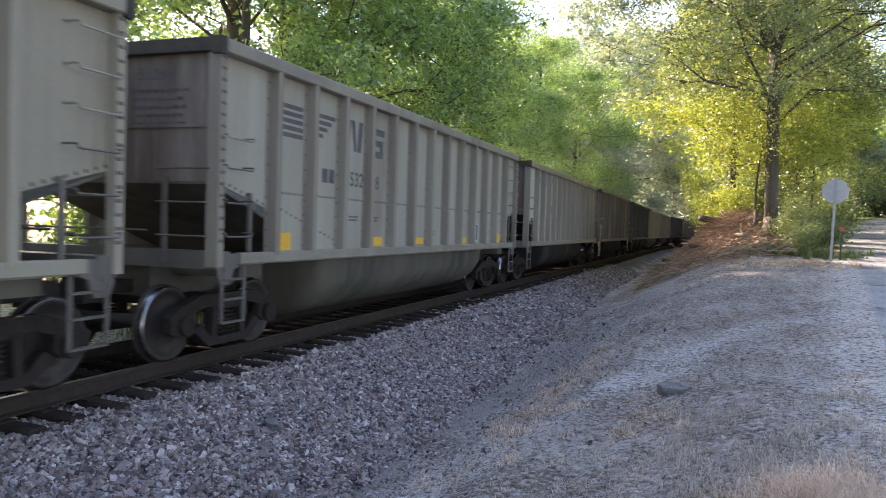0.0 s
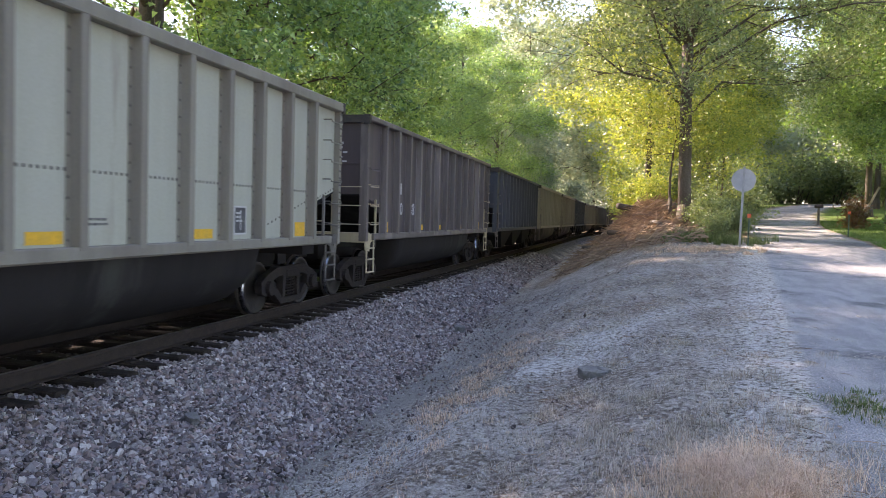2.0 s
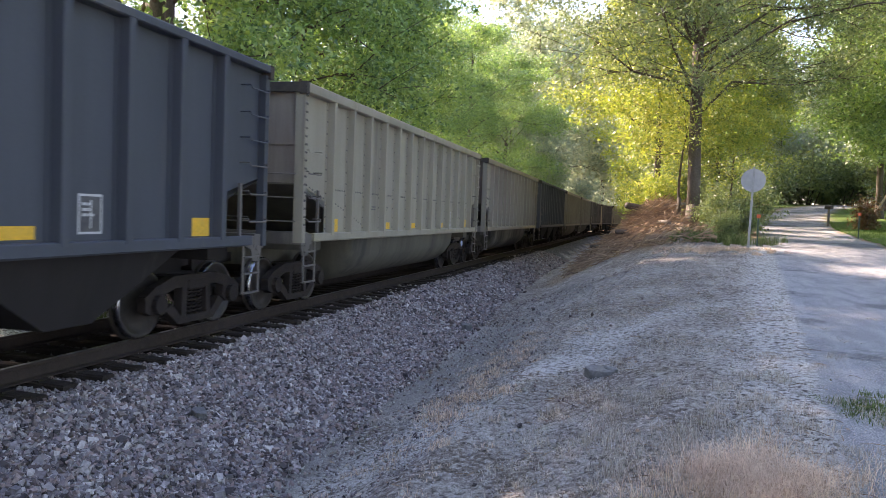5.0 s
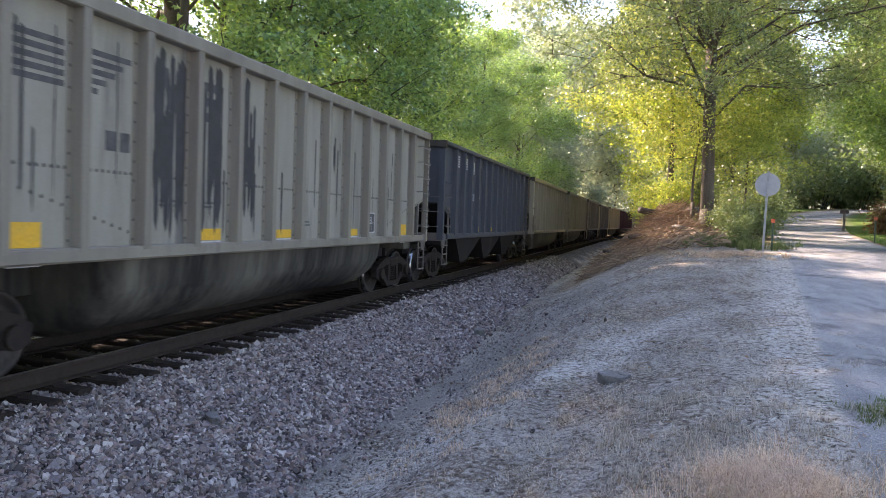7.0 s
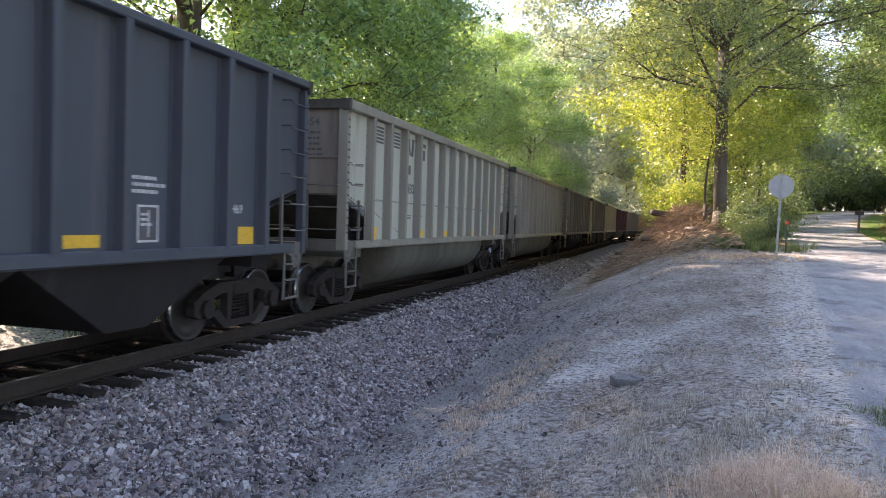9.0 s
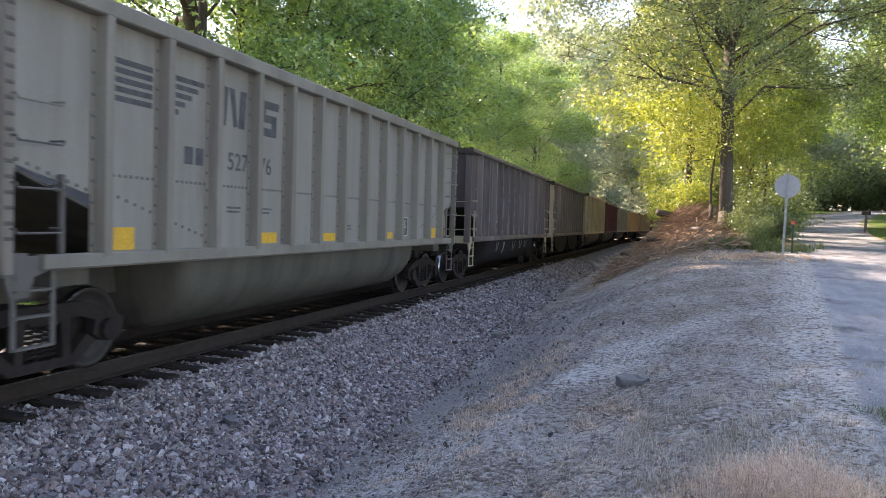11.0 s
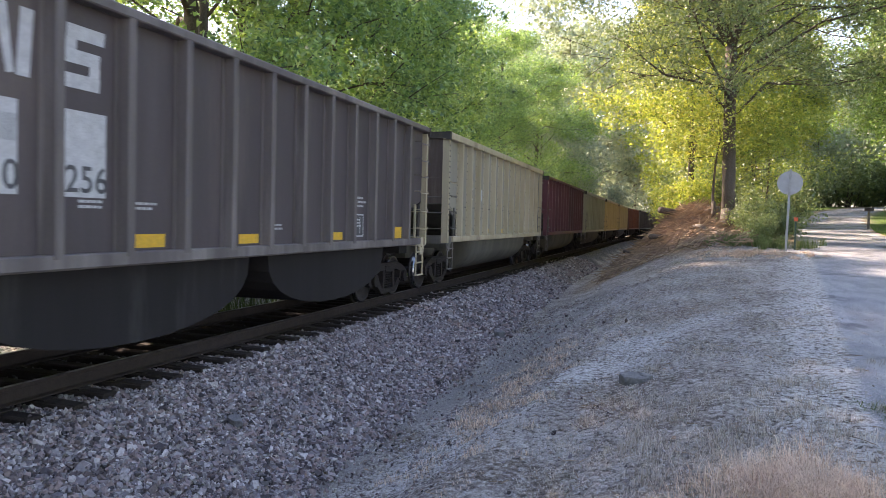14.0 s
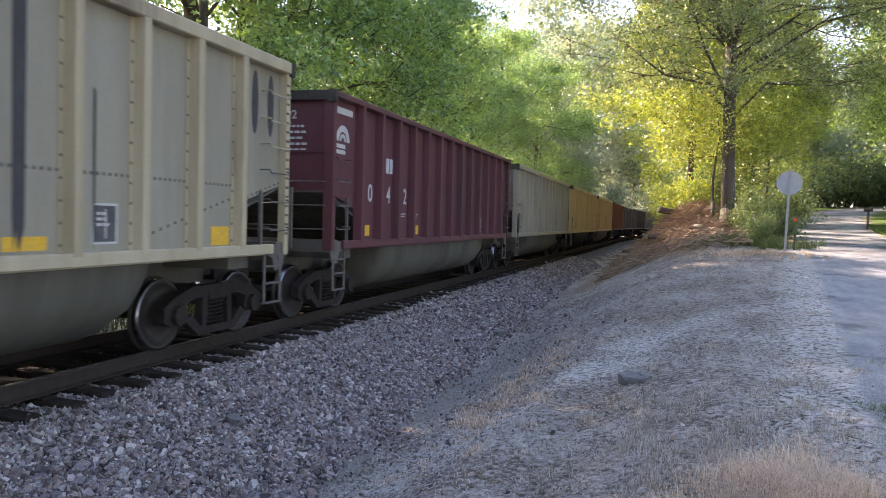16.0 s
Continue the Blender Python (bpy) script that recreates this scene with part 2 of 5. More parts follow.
# ---- ground ----
PX, PZ = [-80, -30, -13, -10.5, -8.95, -8.45, -5.62, -3.5, -2.7, -1.2, 0.4, 2.0, 8, 40, 200], [2.0, 0.6, -0.1, -0.7, -0.40, -0.30, -0.295, -0.76, -0.76, -0.34, 0.02, 0.12, 0.15, 0.5, 4.0]
TRACK_X, CURVE_Y, CURVE_R = -7.045, 85.0, 430.0
ROAD_Y = [-60, 0, 6.8, 12, 17.5, 27, 37, 45, 64, 80, 100, 200]
ROAD_L = [-3.5, 0.9, 1.7, 2.45, 3.2, 4.4, 5.4, 6.5, 9.8, 14, 24, 110]
ROAD_R = [1.5, 5.5, 5.8, 6.2, 6.7, 7.7, 8.9, 10, 13.4, 18, 28, 116]


def bend(y):
    """How far the track has swung to the right at that distance."""
    d = np.maximum(np.asarray(y, float) - CURVE_Y, 0)
    return np.where(d < 250, d * d / (2 * CURVE_R), 250 * 250 / (2 * CURVE_R) + (d - 250) * 250 / CURVE_R)


def ground_z(x, y):
    x, y = np.asarray(x, float), np.asarray(y, float)
    xb = x - bend(y)
    far = np.clip((y - 8) / 25, 0, 1)
    z = np.interp(xb + 0.9 * far * smooth_step(-5.0, -4.0, xb) * smooth_step(1.5, -2.0, xb), PX, PZ)
    side = smooth_step(-3.9, 1.6, xb)
    rise = 0.02 * np.clip(y, -20, 14) + 0.05 * np.clip(y - 14, 0, 16) + 0.028 * np.clip(y - 30, 0, 18) + 0.055 * np.clip(y - 48, 0, 45) + 0.012 * np.clip(y - 93, 0, 400)
    z = z + side * rise
    mound = 1.3 * np.exp(-(((x - 0.7) / 1.7) ** 2) - ((y - 35.0) / 4.5) ** 2) + 1.2 * smooth_step(38, 50, y) * np.exp(-(((x - 0.5) / 3.0) ** 2))
    rut = 0.03 * np.exp(-(((xb + 3.3 - 0.13 * (y - 8)) / 0.45) ** 2)) * smooth_step(24, 12, y)
    crest = 0.10 * np.exp(-(((xb + 1.35 - 0.11 * (y - 8)) / 0.35) ** 2)) * smooth_step(26, 16, y)
    return z + mound * smooth_step(-4.6, -2.2, xb) - rut + crest


def bumps(x, y, amp):
    out = np.zeros(len(x))
    for i, (a, b) in enumerate(zip(x, y)):
        out[i] = amp * (noise.noise((a * 0.9, b * 0.9, 3.1)) + 0.5 * noise.noise((a * 2.7, b * 2.7, 7.7)) + 0.4 * noise.noise((a * 8, b * 8, 1.3)))
    return out


xs = np.unique(np.round(np.concatenate([np.linspace(-400, -40, 14), np.linspace(-40, -9, 40), np.linspace(-9, 9, 230), np.linspace(9, 40, 40), np.linspace(40, 400, 14)]), 3))
ys = np.unique(np.round(np.concatenate([np.linspace(-400, -10, 16), np.linspace(-10, 1, 20), np.linspace(1, 30, 330), np.linspace(30, 60, 100), np.linspace(60, 140, 60), np.linspace(140, 700, 24)]), 3))
gx, gy = (a.ravel() for a in np.meshgrid(xs, ys))
xb = gx - bend(gy)
in_road = smooth_step(-0.35, 0.1, gx - np.interp(gy, ROAD_Y, ROAD_L)) * smooth_step(0.35, -0.1, gx - np.interp(gy, ROAD_Y, ROAD_R))
rough = 1 + 5.0 * smooth_step(28, 31, gy) * smooth_step(44, 38, gy) * smooth_step(-4.0, -2.0, gx) * smooth_step(3.2, 1.5, gx)
gz = ground_z(gx, gy) + rough * bumps(gx, gy, 0.045) * smooth_step(-3.9, -2.9, xb) * (1 - 0.85 * in_road)
nx, ny = len(xs), len(ys)
a = (np.arange(ny - 1)[:, None] * nx + np.arange(nx - 1)[None, :]).ravel()
me = fast_mesh("ground", np.c_[gx, gy, gz], np.c_[a, a + 1, a + nx + 1, a + nx], None, True)
# what the ground is made of: ballast, lawn, leaf litter
ballast = smooth_step(-10.6, -9.8, xb) * smooth_step(-3.6, -4.1, xb + 0.25 * np.sin(gy * 1.3) + 0.9 * np.clip((gy - 8) / 25, 0, 1) - 0.2)
lawn = smooth_step(0.2, 0.8, gx - np.interp(gy, ROAD_Y, ROAD_R)) * smooth_step(17, 21, gy)
lawn = np.maximum(lawn, smooth_step(-0.5, -1.5, gx - np.interp(gy, ROAD_Y, ROAD_L)) * smooth_step(42, 48, gy) * smooth_step(4, 6, gx))
litter = np.maximum(smooth_step(-13.0, -14.0, xb), smooth_step(25, 29, gy + 1.6 * np.sin(gx * 1.7) - 3.0 * smooth_step(0.3, 1.6, gx)) * smooth_step(-3.6, -2.2, xb) * (1 - in_road) * (1 - lawn))
litter = np.maximum(litter, smooth_step(120, 160, gy))
paint_of = me.color_attributes.new("zone", "FLOAT_COLOR", "POINT")
paint_of.data.foreach_set("color", np.c_[ballast, lawn, litter, in_road].astype(np.float32).ravel())


bare = smooth_step(0.75, 0.35, np.abs(xb + 3.35 - 0.13 * (gy - 8) + 0.25 * np.sin(gy * 0.9))) * smooth_step(26, 19, gy)
pale = smooth_step(0.85, 0.1, np.abs(xb + 1.75 - 0.45 * (gy - 8) + 0.2 * np.sin(gy * 1.7))) * smooth_step(15.5, 12, gy) * smooth_step(5, 7, gy)
verge = smooth_step(-14.0, -13.0, xb) * smooth_step(-9.6, -10.2, xb)
edge = smooth_step(0.9, 0.2, np.abs(gx - np.interp(gy, ROAD_Y, ROAD_L) + 0.35))
wear = me.color_attributes.new("wear", "FLOAT_COLOR", "POINT")
wear.data.foreach_set("color", np.c_[bare, np.maximum(np.maximum(pale, edge), verge), 0 * bare, 0 * bare + 1].astype(np.float32).ravel())


def ground_material():
    """Grey dirt and dried-out grass, ballast, asphalt, lawn and leaf litter, by the zones of the ground."""
    m = bpy.data.materials.new("ground")
    m.use_nodes = True
    n, l = m.node_tree.nodes, m.node_tree.links
    b = n["Principled BSDF"]
    b.inputs["Roughness"].default_value = 0.95
    b.inputs["Specular IOR Level"].default_value = 0.2
    co = n.new("ShaderNodeTexCoord")

    def noise_of(scale, detail=5, stretch=None):
        t = n.new("ShaderNodeTexNoise")
        t.inputs["Scale"].default_value, t.inputs["Detail"].default_value, t.inputs["Roughness"].default_value = scale, detail, 0.65
        src = co.outputs["Object"]
        if stretch:
            mp = n.new("ShaderNodeMapping")
            mp.inputs["Scale"].default_value = stretch
            mp.inputs["Rotation"].default_value = (0, 0, radians(10))
            l.new(src, mp.inputs[0])
            src = mp.outputs[0]
        l.new(src, t.inputs["Vector"])
        return t.outputs[0]

    def ramp(src, a, c):
        r = n.new("ShaderNodeMapRange")
        r.inputs[1].default_value, r.inputs[2].default_value = a, c
        l.new(src, r.inputs[0])
        return r.outputs[0]

    def mixed(f, a, c):
        x = n.new("ShaderNodeMix")
        x.data_type = "RGBA"
        l.new(f, x.inputs[0])
        for k, s in ((6, a), (7, c)):
            if isinstance(s, tuple):
                x.inputs[k].default_value = (*s, 1)
            else:
                l.new(s, x.inputs[k])
        return x.outputs[2]

    coarse, mid, fine, grit = noise_of(0.45), noise_of(2.2, 8, (1.6, 0.5, 1)), noise_of(16, 8), noise_of(70, 4)
    wv = n.new("ShaderNodeVertexColor")
    wv.layer_name = "wear"
    ws = n.new("ShaderNodeSeparateColor")
    l.new(wv.outputs["Color"], ws.inputs[0])

    def times(a, c):
        x = n.new("ShaderNodeMath")
        x.operation = "MULTIPLY"
        l.new(a, x.inputs[0])
        l.new(c, x.inputs[1])
        return x.outputs[0]

    dirt = mixed(ramp(mid, 0.42, 0.60), (0.255, 0.222, 0.195), (0.42, 0.392, 0.355))
    dirt = mixed(ramp(coarse, 0.46, 0.58), dirt, (0.185, 0.152, 0.126))
    dirt = mixed(ramp(fine, 0.50, 0.62), dirt, (0.47, 0.44, 0.40))
    dirt = mixed(ramp(fine, 0.47, 0.37), dirt, (0.085, 0.072, 0.06))
    dirt = mixed(times(ws.outputs[0], ramp(mid, 0.30, 0.44)), dirt, (0.25, 0.235, 0.215))
    dirt = mixed(times(ws.outputs[1], ramp(fine, 0.40, 0.58)), dirt, (0.56, 0.55, 0.52))
    z = n.new("ShaderNodeVertexColor")
    z.layer_name = "zone"
    sep = n.new("ShaderNodeSeparateColor")
    l.new(z.outputs["Color"], sep.inputs[0])
    # ballast ground darkened so that gaps between the stones look shaded
    stone = mixed(ramp(grit, 0.40, 0.62), (0.04, 0.036, 0.036), (0.20, 0.185, 0.18))
    grass = mixed(ramp(fine, 0.35, 0.65), (0.06, 0.11, 0.02), (0.12, 0.18, 0.04))
    leaf = mixed(ramp(fine, 0.35, 0.65), (0.17, 0.125, 0.085), (0.38, 0.285, 0.19))
    tar = mixed(ramp(mid, 0.40, 0.60), (0.25, 0.258, 0.272), (0.35, 0.355, 0.365))
    tar = mixed(ramp(coarse, 0.52, 0.58), tar, (0.145, 0.15, 0.16))
    tar = mixed(ramp(grit, 0.5, 0.75), tar, (0.48, 0.47, 0.46))
    out = mixed(sep.outputs[0], dirt, stone)
    out = mixed(sep.outputs[2], out, leaf)
    out = mixed(sep.outputs[1], out, grass)
    out = mixed(ramp(z.outputs["Alpha"], 0.3, 0.7), out, tar)
    speck = n.new("ShaderNodeMapRange")
    speck.inputs[1].default_value, speck.inputs[2].default_value, speck.inputs[3].default_value, speck.inputs[4].default_value = 0.3, 0.7, 0.5, 1.5
    l.new(grit, speck.inputs[0])
    hsv = n.new("ShaderNodeHueSaturation")
    l.new(out, hsv.inputs["Color"])
    l.new(speck.outputs[0], hsv.inputs["Value"])
    l.new(hsv.outputs[0], b.inputs["Base Color"])
    bp = n.new("ShaderNodeBump")
    bp.inputs["Strength"].default_value, bp.inputs["Distance"].default_value = 1.0, 0.05
    l.new(fine, bp.inputs["Height"])
    bq = n.new("ShaderNodeBump")
    bq.inputs["Strength"].default_value, bq.inputs["Distance"].default_value = 0.6, 0.01
    l.new(grit, bq.inputs["Height"])
    l.new(bp.outputs[0], bq.inputs["Normal"])
    l.new(bq.outputs[0], b.inputs["Normal"])
    return m


me.materials[0] = ground_material()
ground = tagged(new("ground", me), "grey dirt, dry grass and worn asphalt lane beside ballast", "ground", kind="structure")

# ---- the track ----
def track_pose(s):
    """The pose of the track's middle s metres along it."""
    d = min(max(s - CURVE_Y, 0), 250)
    a = d / CURVE_R
    x = TRACK_X + float(bend(s))
    return Matrix.Translation((x, s, 0)) @ Matrix.Rotation(-math.atan(a), 4, "Z")


track = tagged(new("railway_track"), "single railway track with dark wooden sleepers on ballast", "railway track", kind="structure")
rail_ring = [(-0.07, -0.185), (0.07, -0.185), (0.07, -0.172), (0.012, -0.155), (0.009, -0.045), (0.036, -0.035), (0.036, -0.006), (0.028, -0.0005), (-0.028, -0.0005), (-0.036, -0.006), (-0.036, -0.035), (-0.009, -0.045), (-0.012, -0.155), (-0.07, -0.172)]
stops = [-30 + 5 * i for i in range(56)]
for side in (-1, 1):
    r, t = Shape(), Shape()
    for i, s in enumerate(stops):
        m = track_pose(s)
        r.v += [tuple(m @ Vector((side * 0.7535 + u, 0, w))) for u, w in rail_ring]
        t.v += [tuple(m @ Vector((side * 0.7535 + u, 0, w))) for u, w in ((-0.026, -0.004), (0.026, -0.004), (0.026, 0.003), (-0.026, 0.003))]
    for sh, n in ((r, len(rail_ring)), (t, 4)):
        for i in range(len(stops) - 1):
            sh.f += [(i * n + j, i * n + (j + 1) % n, (i + 1) * n + (j + 1) % n, (i + 1) * n + j) for j in range(n)]
    ob = part("rail", r, M["rail"], track, "rusty steel rail")
    part("running_surface", t, M["railhead"], ob, "polished steel running surface")

TRAIN_FIRST = 7.45 + 7.12  # the middle of car 1 at the start
PITCH, HALF = 15.72, 7.1


def run(t):
    """How far the train has run by t seconds."""
    return 11.85 * t - 0.02 * t * t


# ---- one railway car ----
SIDE, SILL, TOP, DEEP = 1.575, 1.21, 3.88, 0.10  # the sheets lie DEEP behind the ribs' line
RIBS = [-5.85 + 0.975 * i for i in range(13)]


def side_sheet(sx, top):
    s = Shape()
    x0, x1 = sx * (SIDE - DEEP - 0.015), sx * (SIDE - DEEP)
    ring = [(-HALF, 2.22), (-5.8, 1.88), (-5.8, SILL + 0.12), (5.8, SILL + 0.12), (5.8, 1.88), (HALF, 2.22), (HALF, top - 0.1), (-HALF, top - 0.1)]
    return s.prism(ring, min(x0, x1), max(x0, x1), "x")


def top_chord(sx, top, deep):
    a, b = sorted((sx * (SIDE - DEEP - 0.015), sx * (SIDE + 0.05)))
    return Shape().box(a, b, -HALF + 0.05, HALF - 0.05, top - deep, top, 0.015)


def end_chord(sy, top):
    a, b = sorted((sy * (HALF - 0.05), sy * (HALF + 0.06)))
    s = Shape().box(-SIDE + 0.08, SIDE - 0.08, a, b, top - 0.165, top - 0.005)
    for sx in (-1, 1):
        c, d = sorted((sx * (SIDE - 0.08), sx * (SIDE + 0.055)))
        s.box(c, d, a, b, top - 0.2, top + 0.005)
    return s


def rivets(top):
    """Rivet heads in rows along the seams of the side that faces the road."""
    s = Shape()

    def head(x, y, z, r=0.019):
        s.add([(x, y - r, z - r), (x, y + r, z - r), (x, y + r, z + r), (x, y - r, z + r), (x + 0.012, y, z)], [(0, 1, 4), (1, 2, 4), (2, 3, 4), (3, 0, 4)])

    x = SIDE - DEEP - 0.0005
    for i in range(12):
        for k in range(9):
            head(x, RIBS[i] + 0.13 + k * 0.089, 2.14)
        if i in (0, 1, 10, 11):
            for k in range(6):
                yy = RIBS[i] + 0.16 + k * 0.13
                d = abs(yy) - 3.8
                head(x, yy, 2.0 - 0.28 * (2.05 - d) if yy < 0 else 2.0 - 0.28 * (2.05 - d))
    for sy in (-1, 1):
        for k in range(17):
            z = 1.5 + k * 0.135
            if z < top - 0.2:
                head(SIDE + 0.0125, sy * (HALF - 0.035), z)
                head(SIDE + 0.0125, sy * (HALF - 0.085), z)
        for k in range(9):
            head(x, sy * (HALF - 0.12 - k * 0.12), 2.27 - 0.34 * (0.12 + k * 0.12) / 1.25)
    for y in RIBS:
        for k in range(11):
            head(x + 0.012, y - 0.098, 1.42 + k * 0.215, 0.015)
            head(x + 0.012, y + 0.098, 1.52 + k * 0.215, 0.015)
    return s


def sill(sx):
    s = Shape()
    a, b = sorted((sx * (SIDE - 0.10), sx * (SIDE + 0.03)))
    s.box(a, b, -6.65, 6.65, SILL, SILL + 0.14, 0.012)
    a, b = sorted((sx * (SIDE - 0.18), sx * (SIDE - 0.09)))
    return s.box(a, b, -6.6, 6.6, SILL - 0.02, SILL + 0.02)


def end_sheet(sy, top):
    s = Shape()
    a, b = sorted((sy * (HALF - 0.06), sy * (HALF - 0.045)))
    s.box(-SIDE + DEEP + 0.02, SIDE - DEEP - 0.02, a, b, 2.2, top - 0.1)
    a, b = sorted((sy * (HALF - 0.045), sy * (HALF - 0.02)))
    s.box(-SIDE + 0.1, SIDE - 0.1, a, b, 2.84, 2.88)
    return s


def slope_sheet(sy):
    """The floor that slopes from the end down into the tub."""
    return Shape().prism([(sy * (HALF - 0.05), 2.2), (sy * (HALF - 0.05), 2.17), (sy * 4.3, 1.2), (sy * 4.3, 1.23)], -SIDE + DEEP + 0.02, SIDE - DEEP - 0.02, "x")


def end_sill(sy):
    s = Shape()
    a, b = sorted((sy * (HALF - 0.02), sy * (HALF - 0.3)))
    return s.box(-SIDE + 0.02, SIDE - 0.02, a, b, SILL - 0.05, SILL + 0.16)


def draft_sill(sy):
    a, b = sorted((sy * 4.0, sy * (HALF - 0.31)))
    return Shape().box(-0.35, 0.35, a, b, 0.75, SILL - 0.01)


def body_bolster(sy):
    return Shape().box(-SIDE + 0.2, SIDE - 0.2, sy * 6.1 - 0.25, sy * 6.1 + 0.25, 1.02, SILL + 0.02)


def tub():
    """The round-bellied tub between the trucks."""
    ring = []
    for i in range(13):
        a = math.pi * i / 12
        ring.append((-1.44 * math.cos(a), SILL + 0.02 - 1.03 * math.sin(a) ** 0.72))
    s = Shape()
    k = len(ring)
    cut = [(-4.30, 0.02), (-4.22, 0.55), (-4.08, 0.9), (-3.88, 1.0), (3.88, 1.0), (4.08, 0.9), (4.22, 0.55), (4.30, 0.02)]
    for y, d in cut:
        s.v += [(x * (0.93 + 0.07 * d), y, SILL + 0.02 - (SILL + 0.02 - z) * d) for x, z in ring]
    for i in range(len(cut) - 1):
        s.f += [(i * k + j, i * k + j + 1, (i + 1) * k + j + 1, (i + 1) * k + j) for j in range(k - 1)]
    s.f += [tuple(range(k)), tuple(range((len(cut) - 1) * k, len(cut) * k))[::-1]]
    return s


def hopper_bay():
    """A discharge bay that narrows downwards."""
    s = Shape()
    top = [(-1.45, -1.75), (1.45, -1.75), (1.45, 1.75), (-1.45, 1.75)]
    low = [(-1.25, -0.35), (1.25, -0.35), (1.25, 0.35), (-1.25, 0.35)]
    s.v = [(x, y, SILL + 0.02) for x, y in top] + [(x, y, 0.42) for x, y in low]
    s.f = [(0, 1, 2, 3), (7, 6, 5, 4)] + [(i, (i + 1) % 4, 4 + (i + 1) % 4, 4 + i) for i in range(4)]
    return s


def hopper_pocket():
    """A deep pocket with a rounded bottom."""
    ring = [(2.3 * math.cos(math.pi + math.pi * t / 16), SILL + 0.02 - 0.9 * math.sin(math.pi * t / 16) ** 0.7) for t in range(17)]
    return Shape().prism(ring, -1.4, 1.4, "x")


def corner_post(sx, sy, top):
    s = Shape()
    a, b = sorted((sx * (SIDE - DEEP - 0.002), sx * (SIDE + 0.012)))
    c, d = sorted((sy * HALF, sy * (HALF - 0.11)))
    s.box(a, b, c, d, SILL - 0.02, top - 0.15)
    a, b = sorted((sx * (SIDE - 0.16), sx * (SIDE + 0.006)))
    c, d = sorted((sy * (HALF + 0.014), sy * (HALF - 0.002)))
    return s.box(a, b, c, d, SILL - 0.02, top - 0.15)


def grab(sx, sy, z, y0, y1):
    """A bent grab iron."""
    x = sx * (SIDE - DEEP)
    o = sx * (SIDE + 0.06)
    return Shape().tube([(x, sy * y0, z + 0.04), (o, sy * y0, z + 0.04), (o, sy * (y0 - 0.03), z), (o, sy * (y1 + 0.03), z), (o, sy * y1, z + 0.04), (x, sy * y1, z + 0.04)], 0.012, 5)


def stirrup(sx, sy):
    x = sx * (SIDE - 0.02)
    s = Shape()
    a, b = sorted((x, x - sx * 0.02))
    for y in (sy * 6.95, sy * 6.5):
        s.box(a, b, y - 0.025, y + 0.025, 0.5, SILL)
    for z in (0.5, 0.78, 1.02):
        c, d = sorted((sy * 6.95, sy * 6.5))
        s.box(a - 0.02, b + 0.02, c, d, z, z + 0.025)
    return s


def stile(sx, sy):
    a, b = sorted((sx * (SIDE - 0.06), sx * (SIDE - 0.02)))
    c, d = sorted((sy * 6.37, sy * 6.42))
    return Shape().box(a, b, c, d, SILL, 2.1)


def bracket(sx, sy):
    """A plate with a cut corner and an eye that hangs from the sill by the steps."""
    a, b = sorted((sx * (SIDE - 0.055), sx * (SIDE - 0.025)))
    s = Shape().prism([(sy * 7.04, SILL + 0.13), (sy * 6.42, SILL + 0.13), (sy * 6.42, SILL + 0.03), (sy * 6.72, SILL - 0.06), (sy * 6.78, SILL - 0.24), (sy * 6.98, SILL - 0.24), (sy * 7.04, SILL - 0.1)], a, b, "x")
    eye = [(sy * 6.90 + 0.045 * math.cos(math.pi * k / 5), SILL - 0.05 + 0.045 * math.sin(math.pi * k / 5)) for k in range(10)]
    c, d = sorted((sx * (SIDE - 0.026), sx * (SIDE - 0.012)))
    return s.prism(eye, c, d, "x")


def end_ladder(sy):
    """Rungs and stiles across the end."""
    s = Shape()
    y = sy * (HALF + 0.07)
    for z in (1.55, 1.95, 2.35):
        s.tube([(0.75, y - sy * 0.09, z), (0.75, y, z), (1.45, y, z), (1.45, y - sy * 0.09, z)], 0.012, 5)
    a, b = sorted((sy * (HALF - 0.02), sy * (HALF + 0.02)))
    s.box(0.78, 0.84, a, b, SILL, 2.25)
    s.tube([(-1.4, y, 1.6), (0.6, y, 1.6)], 0.014, 5)
    return s


def coupler(sy):
    s = Shape()
    a, b = sorted((sy * (HALF - 0.5), sy * (HALF + 0.30)))
    s.box(-0.09, 0.09, a, b, 0.80, 0.96)
    a, b = sorted((sy * (HALF + 0.28), sy * (HALF + 0.56)))
    s.prism([(-0.19, a), (0.15, a), (0.19, b), (0.02, b), (-0.02, (a + b) / 2), (-0.19, (a + b) / 2)], 0.72, 1.02, "z")
    return s


